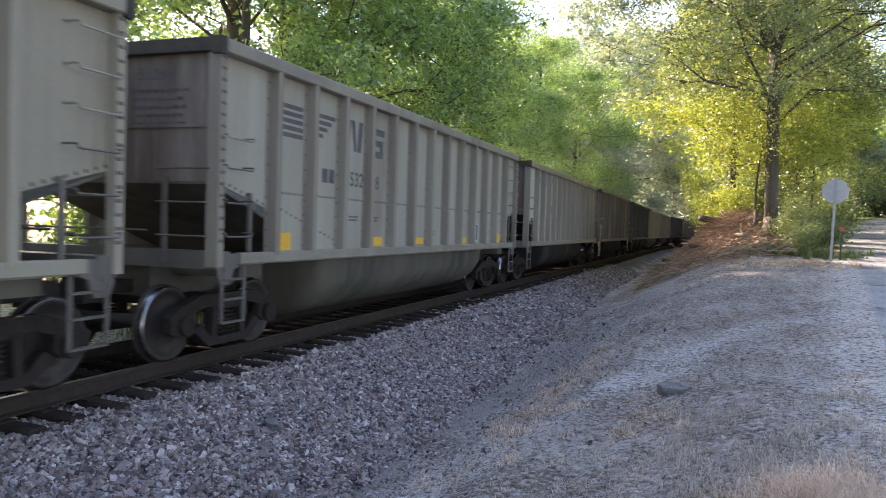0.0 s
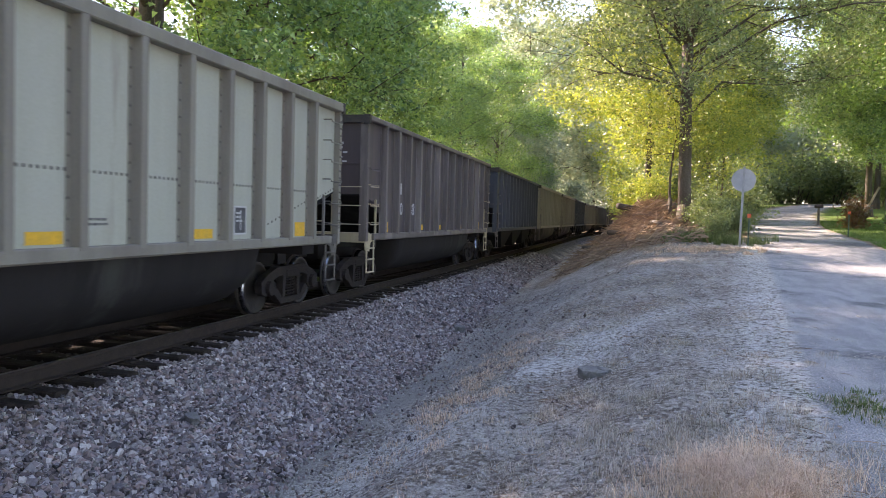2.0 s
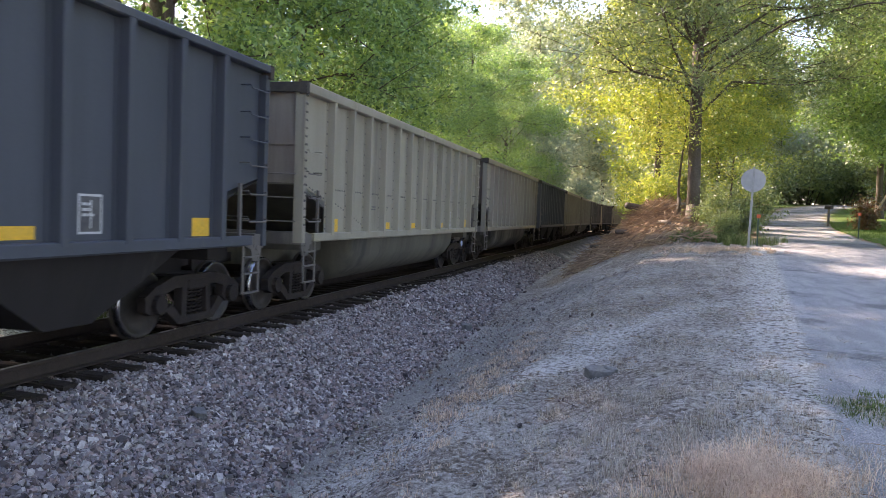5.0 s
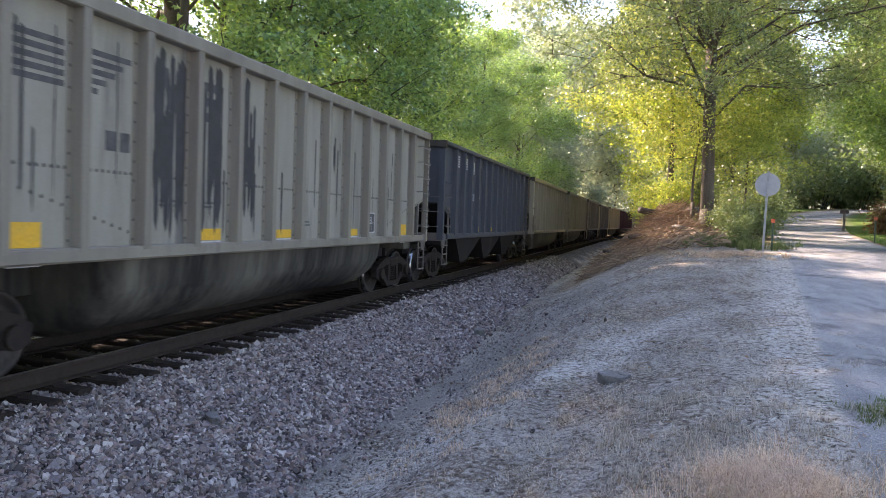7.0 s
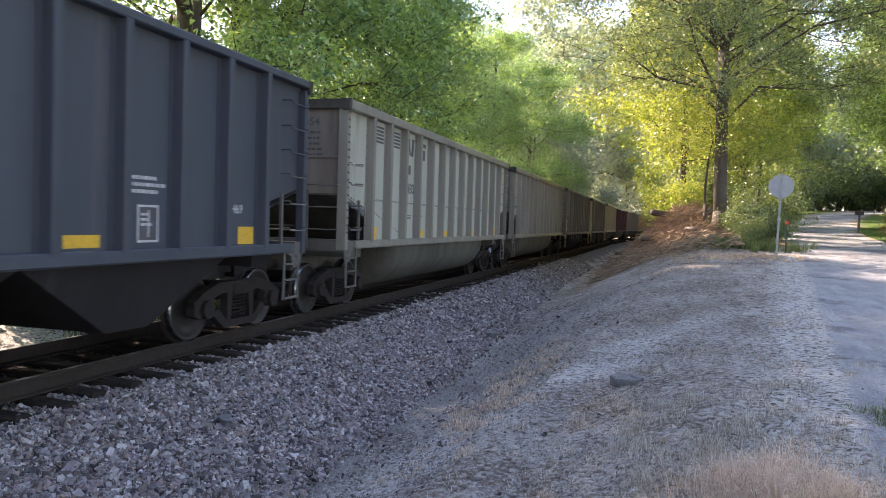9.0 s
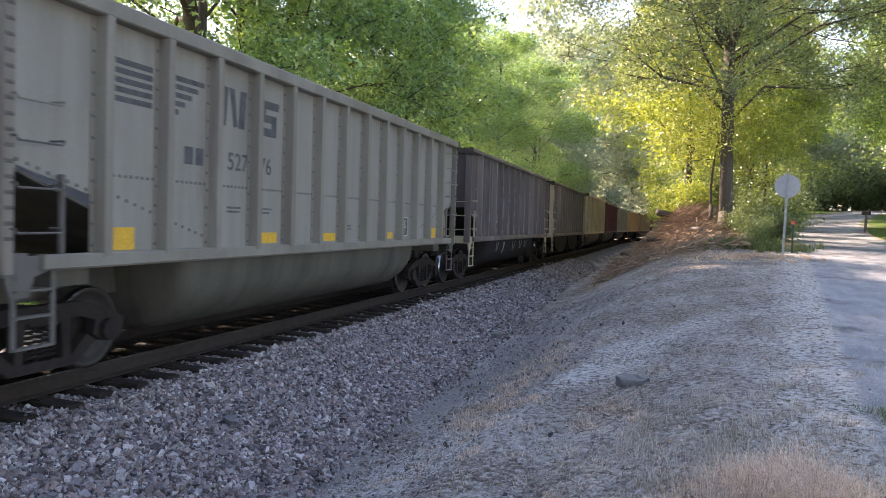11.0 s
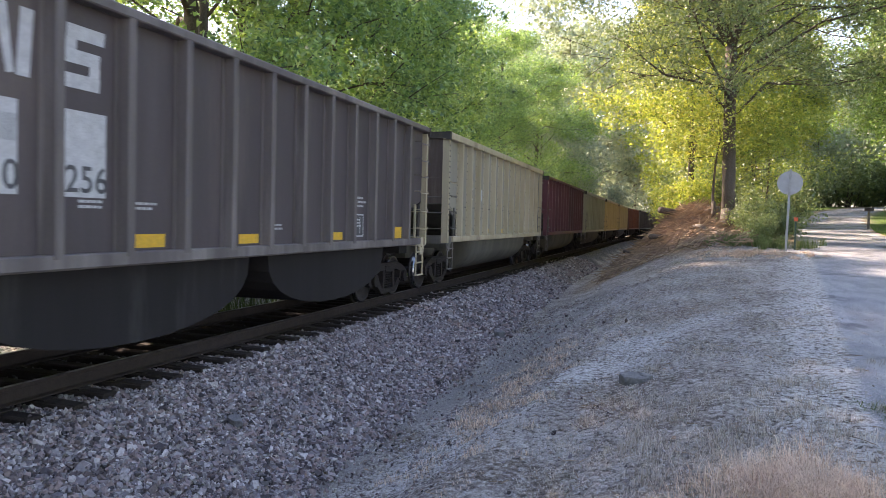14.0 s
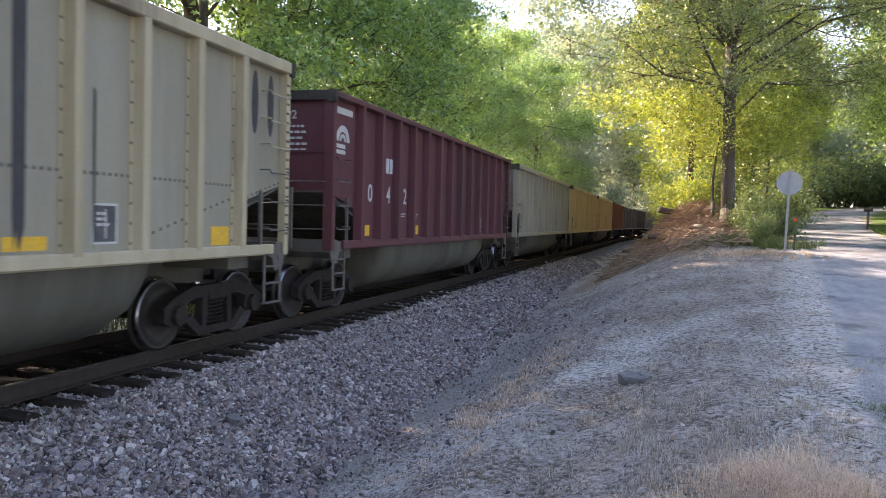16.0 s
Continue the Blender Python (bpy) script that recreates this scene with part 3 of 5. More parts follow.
def side_frame(sx):
    """A cast truck side frame with its two windows."""
    s = Shape()
    a, b = sorted((sx * 0.93, sx * 1.06))
    arch = [(-1.16, 0.56), (-1.16, 0.36), (-0.98, 0.30), (-0.72, 0.36), (-0.42, 0.14), (0.42, 0.14), (0.72, 0.36), (0.98, 0.30), (1.16, 0.36), (1.16, 0.56), (0.95, 0.68), (0.55, 0.80), (-0.55, 0.80), (-0.95, 0.68)]
    top = [(-1.16, 0.56), (-0.95, 0.68), (-0.55, 0.80), (0.55, 0.80), (0.95, 0.68), (1.16, 0.56), (1.13, 0.47), (0.5, 0.64), (-0.5, 0.64), (-1.13, 0.47)]
    s.prism(top, a, b, "x")
    s.prism([(-0.42, 0.14), (0.42, 0.14), (0.42, 0.24), (-0.42, 0.24)], a, b, "x")
    for q in (-1, 1):
        s.prism([(q * 0.72, 0.36), (q * 0.58, 0.44), (q * 0.36, 0.24), (q * 0.42, 0.14)], a, b, "x")
        s.prism([(q * 0.36, 0.22), (q * 0.26, 0.22), (q * 0.22, 0.66), (q * 0.34, 0.66)], a, b, "x")
        s.prism([(q * 1.14, 0.58), (q * 1.14, 0.38), (q * 1.0, 0.32), (q * 0.80, 0.34), (q * 0.68, 0.42), (q * 0.72, 0.62)], a, b, "x")
        c, d = sorted((sx * 1.05, sx * 1.13))
        ring = [(q * 0.89 + 0.13 * math.cos(t * math.pi / 5), 0.457 + 0.13 * math.sin(t * math.pi / 5)) for t in range(10)]
        s.prism(ring, c, d, "x")
    return s


def springs(sx):
    s = Shape()
    for k in (-0.13, 0.0, 0.13):
        pts = [(sx * 0.99 + 0.055 * math.cos(i * 0.9), k + 0.055 * math.sin(i * 0.9), 0.24 + 0.36 * i / 48) for i in range(49)]
        s.tube(pts, 0.014, 4)
    return s


def bolster():
    return Shape().box(-1.07, 1.07, -0.2, 0.2, 0.58, 0.76, 0.03).box(-0.3, 0.3, -0.3, 0.3, 0.74, 0.98)


def wheel(sx):
    x = sx * 0.7175
    ring = [(x - sx * 0.035, 0.0), (x - sx * 0.035, 0.485), (x, 0.485), (x + sx * 0.012, 0.462), (x + sx * 0.10, 0.452), (x + sx * 0.10, 0.40), (x + sx * 0.055, 0.385), (x + sx * 0.03, 0.22), (x + sx * 0.10, 0.13), (x + sx * 0.12, 0.0)]
    return Shape().turned(ring, 32)


def tread(sx):
    x = sx * 0.7175
    return Shape().turned([(x + sx * 0.013, 0.4635), (x + sx * 0.055, 0.4595), (x + sx * 0.101, 0.4535), (x + sx * 0.102, 0.447)], 32)


def axle():
    return Shape().turned([(-1.1, 0.0), (-1.1, 0.07), (-0.8, 0.085), (0.8, 0.085), (1.1, 0.07), (1.1, 0.0)], 14)


def build_car(name, kind, paint, trim, frame_mat, label, top=TOP, soot=None, riveted=False, rung=None, chord=0.17, posts=None, group="coal train"):
    """A coal car with its parts. kind: tub or hopper."""
    car = tagged(new(name), label, "railway car", group)
    soot, rung = soot or paint, rung or P["rung"]
    if riveted:
        tagged(part("rivets", lambda: rivets(top), M["rivet"], car, "dark rivet heads in rows", key=("rivets", top)), kind="stuff")
    body = part("car_body", lambda: Shape().box(-SIDE + 0.1, SIDE - 0.1, -4.3, 4.3, SILL - 0.005, SILL + 0.02), frame_mat, car, "dark steel floor", key=("floor",))
    for sx in (-1, 1):
        sh = part("side_sheet", lambda: side_sheet(sx, top), paint, car, key=("side", sx, top))
        for y in RIBS:
            at = Matrix.Translation((0, y, 0)) if sx > 0 else Matrix.Translation((0, y, 0)) @ Matrix.Rotation(math.pi, 4, "Z")
            part("rib", lambda: rib_shape(top), trim, sh, key=("rib", top), at=at)
        part("top_chord", lambda: top_chord(sx, top, chord), trim, car, key=("chord", sx, top, chord))
        part("side_sill", lambda: sill(sx), trim, car, key=("sill", sx))
    for sy in (-1, 1):
        part("end_chord", lambda: end_chord(sy, top), M["steel_dark"], car, key=("endchord", sy, top))
        part("end_sheet", lambda: end_sheet(sy, top), soot, car, key=("end", sy, top))
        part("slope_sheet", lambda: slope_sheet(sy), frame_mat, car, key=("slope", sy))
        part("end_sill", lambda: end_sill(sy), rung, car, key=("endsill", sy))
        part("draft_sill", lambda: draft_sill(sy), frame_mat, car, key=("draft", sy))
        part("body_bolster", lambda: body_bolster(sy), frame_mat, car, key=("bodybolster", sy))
        part("end_ladder", lambda: end_ladder(sy), rung, car, key=("endladder", sy))
        part("coupler", lambda: coupler(sy), M["truck"], car, key=("coupler", sy))
        for sx in (-1, 1):
            part("corner_post", lambda: corner_post(sx, sy, top), posts or trim, car, key=("post", sx, sy, top))
            part("step", lambda: stirrup(sx, sy), rung, car, key=("step", sx, sy))
            part("stile", lambda: stile(sx, sy), rung, car, key=("stile", sx, sy))
            part("jacking_bracket", lambda: bracket(sx, sy), rung, car, key=("bracket", sx, sy))
            full = sx * sy > 0
            for z in ((1.55, 1.95, 2.36, 2.72, 3.08, 3.46) if full else (1.55, 1.95, 2.36, 2.72)):
                part("grab_iron", lambda: grab(sx, sy, z, 7.02, 6.47), rung if z < 2.5 else trim, car, key=("grab", sx, sy, z))
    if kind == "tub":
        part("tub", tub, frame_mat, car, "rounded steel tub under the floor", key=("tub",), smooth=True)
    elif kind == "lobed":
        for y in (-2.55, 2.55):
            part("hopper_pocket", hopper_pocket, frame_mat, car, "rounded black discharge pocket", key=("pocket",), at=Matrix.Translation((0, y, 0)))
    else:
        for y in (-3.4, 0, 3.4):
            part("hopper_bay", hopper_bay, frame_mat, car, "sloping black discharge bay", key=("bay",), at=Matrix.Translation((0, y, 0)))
    for sy in (-1, 1):
        truck = new("truck")
        truck.parent = car
        truck.location = (0, sy * 6.1, 0)
        for sx in (-1, 1):
            part("side_frame", lambda: side_frame(sx), M["truck"], truck, key=("frame", sx))
            part("spring_nest", lambda: springs(sx), M["truck"], truck, key=("springs", sx))
        part("bolster", bolster, M["truck"], truck, key=("bolster",))
        for sw in (-1, 1):
            ws = part("wheelset", axle, M["steel_dark"], car, key=("axle",), at=Matrix.Translation((0, sy * 6.1 + sw * 0.89, 0.457)), smooth=True)
            for sx in (-1, 1):
                part("wheel", lambda: wheel(sx), M["steel_dark"], ws, key=("wheel", sx), smooth=True)
                part("tread", lambda: tread(sx), M["wheel_tread"], ws, "polished steel tread", key=("tread", sx), smooth=True)
            WHEELS.append((ws, sy * 6.1 + sw * 0.89))
    return car


def rib_shape(top):
    """An upright hat-shaped rib on the side at x = SIDE."""
    d = SIDE - DEEP
    return Shape().prism([(d - 0.004, -0.122), (d + 0.011, -0.122), (d + 0.011, -0.070), (SIDE + 0.036, -0.058), (SIDE + 0.044, -0.050), (SIDE + 0.044, 0.050),
                          (SIDE + 0.036, 0.058), (d + 0.011, 0.070), (d + 0.011, 0.122), (d - 0.004, 0.122)], SILL + 0.1, top - 0.09, "z")


WHEELS, CARS = [], []


def paint(name, color, second, dirt, amount=0.5, rough=0.55, gloss=0.4):
    return mat(name, color, rough, 0.0, second=second, scale=1.6, amount=0.45, fine=35, spread=0.06, streak=True, dirt=dirt, dirt_amount=amount, gloss=gloss)


P = {
    "dusty": paint("dusty_grey_paint", (0.29, 0.277, 0.243), (0.20, 0.185, 0.162), (0.18, 0.155, 0.135), 0.4),
    "grey": paint("grey_paint", (0.335, 0.325, 0.275), (0.25, 0.238, 0.20), (0.21, 0.185, 0.155), 0.4),
    "pale": paint("pale_grey_paint", (0.41, 0.42, 0.35), (0.35, 0.35, 0.29), (0.27, 0.235, 0.19), 0.25),
    "grey_rib": paint("grey_rib_paint", (0.25, 0.235, 0.195), (0.17, 0.152, 0.125), (0.17, 0.14, 0.118), 0.4),
    "stained": paint("stained_grey_paint", (0.325, 0.315, 0.27), (0.22, 0.21, 0.182), (0.12, 0.115, 0.11), 0.45),
    "brown": paint("faded_brown_paint", (0.088, 0.070, 0.072), (0.062, 0.050, 0.051), (0.115, 0.090, 0.083), 0.5),
    "brown_rib": paint("faded_brown_rib", (0.155, 0.135, 0.128), (0.085, 0.070, 0.066), (0.22, 0.195, 0.18), 0.6),
    "black": paint("black_paint", (0.058, 0.067, 0.085), (0.044, 0.051, 0.064), (0.085, 0.085, 0.09), 0.35),
    "tan": paint("tan_paint", (0.52, 0.37, 0.19), (0.42, 0.29, 0.145), (0.19, 0.14, 0.10), 0.4),
    "khaki": paint("khaki_paint", (0.30, 0.28, 0.222), (0.23, 0.208, 0.164), (0.17, 0.15, 0.12), 0.35),
    "cream_rib": paint("cream_rib_paint", (0.46, 0.40, 0.28), (0.32, 0.265, 0.17), (0.22, 0.17, 0.12), 0.3),
    "oxide": paint("oxide_paint", (0.24, 0.085, 0.050), (0.18, 0.065, 0.042), (0.08, 0.045, 0.04), 0.5),
    "maroon": paint("maroon_paint", (0.115, 0.036, 0.046), (0.085, 0.028, 0.036), (0.06, 0.03, 0.035), 0.5),
    "rung": paint("rung_paint", (0.125, 0.115, 0.105), (0.08, 0.072, 0.068), (0.21, 0.19, 0.17), 0.5),
    "sooty": paint("sooty_end_paint", (0.25, 0.225, 0.195), (0.135, 0.102, 0.083), (0.09, 0.065, 0.055), 0.75),
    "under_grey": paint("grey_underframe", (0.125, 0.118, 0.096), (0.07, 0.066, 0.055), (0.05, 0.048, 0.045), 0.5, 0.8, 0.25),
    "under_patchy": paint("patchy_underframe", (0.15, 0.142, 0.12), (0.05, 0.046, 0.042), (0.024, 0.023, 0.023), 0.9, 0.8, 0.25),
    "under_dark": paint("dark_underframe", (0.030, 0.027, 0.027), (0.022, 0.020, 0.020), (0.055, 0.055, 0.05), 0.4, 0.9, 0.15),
}
PLAN = [  # kind, side, ribs, underframe, label, top
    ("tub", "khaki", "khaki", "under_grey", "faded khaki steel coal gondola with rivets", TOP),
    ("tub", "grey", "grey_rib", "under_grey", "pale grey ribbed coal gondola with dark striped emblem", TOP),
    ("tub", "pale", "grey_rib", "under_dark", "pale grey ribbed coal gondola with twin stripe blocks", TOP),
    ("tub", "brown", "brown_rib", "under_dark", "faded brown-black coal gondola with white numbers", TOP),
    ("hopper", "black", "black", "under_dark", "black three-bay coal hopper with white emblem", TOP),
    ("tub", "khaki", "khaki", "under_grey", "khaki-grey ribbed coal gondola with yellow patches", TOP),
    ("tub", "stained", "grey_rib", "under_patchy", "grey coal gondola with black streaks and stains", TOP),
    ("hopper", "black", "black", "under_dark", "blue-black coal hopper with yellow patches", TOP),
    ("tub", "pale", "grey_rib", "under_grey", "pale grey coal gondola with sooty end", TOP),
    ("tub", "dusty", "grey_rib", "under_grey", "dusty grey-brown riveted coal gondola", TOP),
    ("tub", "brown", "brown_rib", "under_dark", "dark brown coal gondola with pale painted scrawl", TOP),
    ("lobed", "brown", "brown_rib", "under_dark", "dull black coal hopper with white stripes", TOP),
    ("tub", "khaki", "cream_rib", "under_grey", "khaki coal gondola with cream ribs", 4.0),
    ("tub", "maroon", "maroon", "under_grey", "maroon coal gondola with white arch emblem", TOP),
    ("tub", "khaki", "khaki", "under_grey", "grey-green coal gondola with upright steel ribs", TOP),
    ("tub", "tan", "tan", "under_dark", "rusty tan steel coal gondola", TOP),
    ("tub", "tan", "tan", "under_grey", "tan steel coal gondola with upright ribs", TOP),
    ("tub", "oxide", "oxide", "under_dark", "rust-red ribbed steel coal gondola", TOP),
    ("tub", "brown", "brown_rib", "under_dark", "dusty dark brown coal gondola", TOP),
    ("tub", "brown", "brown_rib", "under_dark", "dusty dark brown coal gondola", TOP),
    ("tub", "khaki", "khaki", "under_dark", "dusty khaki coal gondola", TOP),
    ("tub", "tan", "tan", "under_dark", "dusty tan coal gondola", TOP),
]
SLACK = {4: 0.36, 5: 0.12, 7: -0.05, 9: -0.18, 10: -0.18, 11: -0.20}  # play in the couplers, car by car
for i, (kind, a, b, c, label, top) in enumerate(PLAN):
    pale = a in ("grey", "pale", "dusty", "khaki", "stained", "tan")
    car = build_car("coal_gondola" if kind == "tub" else "coal_hopper", kind, P[a], P[b], P[c], label, top, P["sooty"] if pale else None, a in ("grey", "pale", "dusty", "stained", "khaki"), P["cream_rib"] if i in (3, 10, 11) else None, 0.17 if pale else 0.11, P["cream_rib"] if i == 11 else None)
    CARS.append((car, TRAIN_FIRST + PITCH * (i - 1) + SLACK.get(i, 0.0)))

# ---- marks on the sides that face the road ----
FACE = SIDE - DEEP + 0.0025  # just proud of the side sheet
ON_SIDE = Matrix(((0, 0, 1, 0), (1, 0, 0, 0), (0, 1, 0, 0), (0, 0, 0, 1)))


def patch(name, car, y0, y1, z0, z1, material, label="", slant=0.0, x=FACE):
    """A thin painted or pasted patch on the side."""
    ring = [(y0, z0), (y1, z0), (y1 + slant, z1), (y0 + slant, z1)]
    return part(name, Shape().prism(ring, x - 0.001, x + 0.0015, "x"), material, car, label)


def number(car, text, y, z, height, material, x=FACE):
    """Digits on the side, in the built-in font."""
    cu = bpy.data.curves.new("number", "FONT")
    cu.body, cu.size, cu.extrude, cu.offset = text, height * 1.55, 0.001, height * 0.015
    cu.space_character = 1.05
    cu.materials.append(material)
    ob = new("number", cu)
    ob.parent = car
    ob.matrix_local = Matrix.Translation((x + 0.002, y, z)) @ ON_SIDE
    return ob


def small_print(car, y, z, lines, width, material, height=0.028):
    """Unreadable small print as rows of short bars."""
    s = Shape()
    rng = random.Random(int(y * 100 + z * 1000))
    for i in range(lines):
        u = y
        while u < y + width * rng.uniform(0.75, 1.0):
            w = rng.uniform(0.03, 0.09)
            s.prism([(u, z - i * height * 1.9), (u + w, z - i * height * 1.9), (u + w, z - i * height * 1.9 + height), (u, z - i * height * 1.9 + height)], FACE - 0.001, FACE + 0.0015, "x")
            u += w + 0.018
    return tagged(part("small_print", s, material, car), kind="stuff")


def mid(k):
    """The clear middle of the panel after rib k."""
    return RIBS[0] + 0.975 * k + 0.125, RIBS[0] + 0.975 * (k + 1) - 0.125


def stripes(car, k, z0, z1, n, material, cut=0.0, inset=0.0):
    """A block of level stripes in one panel, each cut back a little more than the one above."""
    a, b = mid(k)
    h = (z1 - z0) / n
    for i in range(n):
        short = cut * i / max(n - 1, 1) * (b - a)
        patch("stripe", car, a + inset, b - 0.04 - short, z1 - (i + 0.62) * h, z1 - i * h, material, slant=0.0)


def block_n(car, k, z0, z1, material):
    """The emblem's first block: two slanting uprights and a wedge between them."""
    a = mid(k)[0] + 0.04
    for ring in ([(a, z0), (a + 0.15, z0), (a + 0.20, z1), (a + 0.05, z1)],
                 [(a + 0.22, z1), (a + 0.34, z1), (a + 0.42, z0 + 0.02), (a + 0.34, z0)],
                 [(a + 0.44, z0), (a + 0.59, z0), (a + 0.64, z1), (a + 0.49, z1)]):
        part("emblem_block", Shape().prism(ring, FACE - 0.001, FACE + 0.0015, "x"), material, car)


def block_s(car, k, z0, z1, material):
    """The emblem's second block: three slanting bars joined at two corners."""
    a = mid(k)[0] + 0.02
    h = (z1 - z0) / 5
    for u0, u1, v0, v1 in ((0.0, 0.50, 0, 1.15), (0.04, 0.50, 1.95, 3.05), (0.06, 0.56, 3.85, 5), (0.36, 0.50, 1.15, 1.95), (0.05, 0.19, 3.05, 3.85)):
        patch("emblem_block", car, a + u0, a + u1, z0 + v0 * h, z0 + v1 * h, material, slant=0.012 * (v1 - v0))


def yellow_marks(car, spots, white=False):
    for k, off, w, z, h in spots:
        a, b = mid(k)
        patch("reflector_patch", car, a + off, min(a + off + w, b), z, z + h, M["yellow"], "yellow reflective patch")
        if white:
            patch("white_patch", car, a + off, min(a + off + w, b), z - h * 0.75, z - 0.008, M["white_mark"])


def label_box(car, k, off, z, w=0.36, h=0.42):
    """A stencilled frame with rows of small print."""
    a = mid(k)[0] + off
    patch("stencil_ground", car, a + 0.01, a + w - 0.01, z + 0.01, z + h - 0.01, M["dark_mark"], x=FACE - 0.0015)
    for u0, u1, v0, v1 in ((0, w, 0, 0.025), (0, w, h - 0.025, h), (0, 0.025, 0.025, h - 0.025), (w - 0.025, w, 0.025, h - 0.025), (w * 0.5, w * 0.5 + 0.02, 0.06, h - 0.06)):
        patch("stencil_frame", car, a + u0, a + u1, z + v0, z + v1, M["white_mark"])
    small_print(car, a + 0.06, z + h - 0.12, 3, w * 0.35, M["white_mark"], 0.03)


GREY_SPOTS = [(0, 0.02, 0.40, 1.36, 0.24), (3, 0.1, 0.5, 1.38, 0.15), (5, 0.2, 0.5, 1.38, 0.13), (8, 0.1, 0.5, 1.38, 0.13), (11, 0.3, 0.40, 1.36, 0.24)]
DARK, PALE = M["dark_mark"], M["white_mark"]
for i, (car, s) in enumerate(CARS[:15]):
    dark = PLAN[i][1] in ("brown", "black", "maroon")
    ink = PALE if dark else DARK
    if i != 13:
        yellow_marks(car, GREY_SPOTS, i == 6)
    if i not in (3, 10):
        small_print(car, mid(2)[0] + 0.25, 1.85, 2, 0.35, ink)
        small_print(car, mid(3)[0] + 0.05, 1.85, 2, 0.4, ink)
    if i in (7, 11):
        small_print(car, mid(9)[0] + 0.05, 2.12, 3, 0.55, ink, 0.04)
    small_print(car, mid(6)[0] + 0.1, 1.62, 2, 0.3, ink)
    label_box(car, 9, 0.2, 1.42)
# emblem and numbers, car by car
for i, kind in ((1, "taper"), (2, "blocks"), (4, "taper"), (6, "taper"), (7, "blocks"), (8, "blocks"), (9, "taper"), (11, "blocks")):
    car = CARS[i][0]
    ink = PALE if PLAN[i][1] in ("brown", "black") else DARK
    if i == 11:
        stripes(car, -1, 2.92, 3.50, 5, ink, inset=0.35)
        stripes(car, 0, 2.92, 3.50, 5, ink)
        block_n(car, 1, 2.95, 3.56, ink)
        block_s(car, 2, 2.95, 3.56, ink)
        continue
    if kind == "taper":
        stripes(car, 0, 2.88, 3.37, 5, ink)
        stripes(car, 1, 2.88, 3.37, 5, ink, 0.7)
    else:
        stripes(car, 0, 3.26, 3.62, 5, ink)
        stripes(car, 1, 3.26, 3.62, 5, ink)
    lift = 0.0 if kind == "taper" else 0.28
    block_n(car, 2, 2.92 + lift, 3.42 + lift * 0.6, ink)
    block_s(car, 3, 2.90 + lift, 3.40 + lift * 0.6, ink)
for i, k, left, right in ((1, 2, "532", "68"), (2, 2, "480", "09"), (3, 1, "10", "388"), (4, 2, "145", "23"), (6, 2, "0", ""), (7, 2, "148", "769"), (8, 2, "480", "4"), (9, 2, "527", "76"), (10, 1, "10", "300"), (11, 1, "10", "256"), (12, 1, "10", "28"), (13, 0, "0", "4")):
    car = CARS[i][0]
    ink = PALE if PLAN[i][1] in ("brown", "black", "maroon") else DARK
    big = i in (3, 10)
    z, h = (1.78, 0.28) if big else (1.95, 0.24) if i == 11 else (2.42, 0.24) if i == 12 else ((2.08, 0.3) if i == 13 else ((2.60, 0.21) if i == 4 else (2.36, 0.21)))
    if i in (11, 12):
        rise = 0.55 if i == 11 else 0.05
        patch("number_panel", car, mid(k)[0] + 0.08, mid(k)[0] + 0.50, z - 0.05, z + h + rise, M["white_mark"])
        patch("number_panel", car, mid(k + 1)[0], mid(k + 1)[0] + 0.62, z - 0.05, z + h + rise, M["white_mark"])
        ink = DARK
    number(car, left, mid(k)[0] + (0.14 if big or i in (11, 12) else 0.40 if i == 13 else 0.24), z, h, ink)
    if right:
        number(car, right, mid(k + 1)[0] + (0.0 if big else 0.40 if i == 13 else 0.07), z, h, ink)
    # the owner's mark as two plain blocks, before or above the number
    if i in (1, 4, 6, 9):
        u, zz = mid(k - 1)[1] - 0.42, z
    elif i == 13:
        u, zz = mid(1)[0] + 0.36, 2.67
    else:
        u, zz = mid(k)[0] + 0.10, z + (0.5 if big else 0.42)
    patch("owner_mark", car, u, u + 0.17, zz, zz + h, ink)
    patch("owner_mark", car, u + 0.22, u + 0.38, zz, zz + h, ink)
number(CARS[7][0], "H69", mid(11)[0] + 0.1, 1.78, 0.11, PALE)
number(CARS[13][0], "2", mid(2)[0] + 0.42, 2.08, 0.3, PALE)
# the maroon car's arch and its bars
arch = Shape()
for r0, r1 in ((0.17, 0.28), (0.07, 0.13)):
    n = 14
    pts = [(math.cos(math.pi * t / n), math.sin(math.pi * t / n)) for t in range(n + 1)]
    for j in range(n):
        (c0, s0), (c1, s1) = pts[j], pts[j + 1]
        arch.prism([(-6.5 + r0 * c0, 3.08 + r0 * s0), (-6.5 + r1 * c0, 3.08 + r1 * s0), (-6.5 + r1 * c1, 3.08 + r1 * s1), (-6.5 + r0 * c1, 3.08 + r0 * s1)], FACE - 0.001, FACE + 0.0015, "x")
for z in (2.86, 2.96):
    arch.prism([(-6.95, z), (-6.4, z), (-6.4, z + 0.07), (-6.95, z + 0.07)], FACE - 0.001, FACE + 0.0015, "x")
part("arch_emblem", arch, PALE, CARS[13][0], "white arch emblem")
patch("lettered_band", CARS[13][0], -6.85, -6.1, 3.55, 3.66, PALE)
for k in (0, 3):
    yellow_marks(CARS[13][0], [(k, 0.3, 0.22, 1.42, 0.2)])
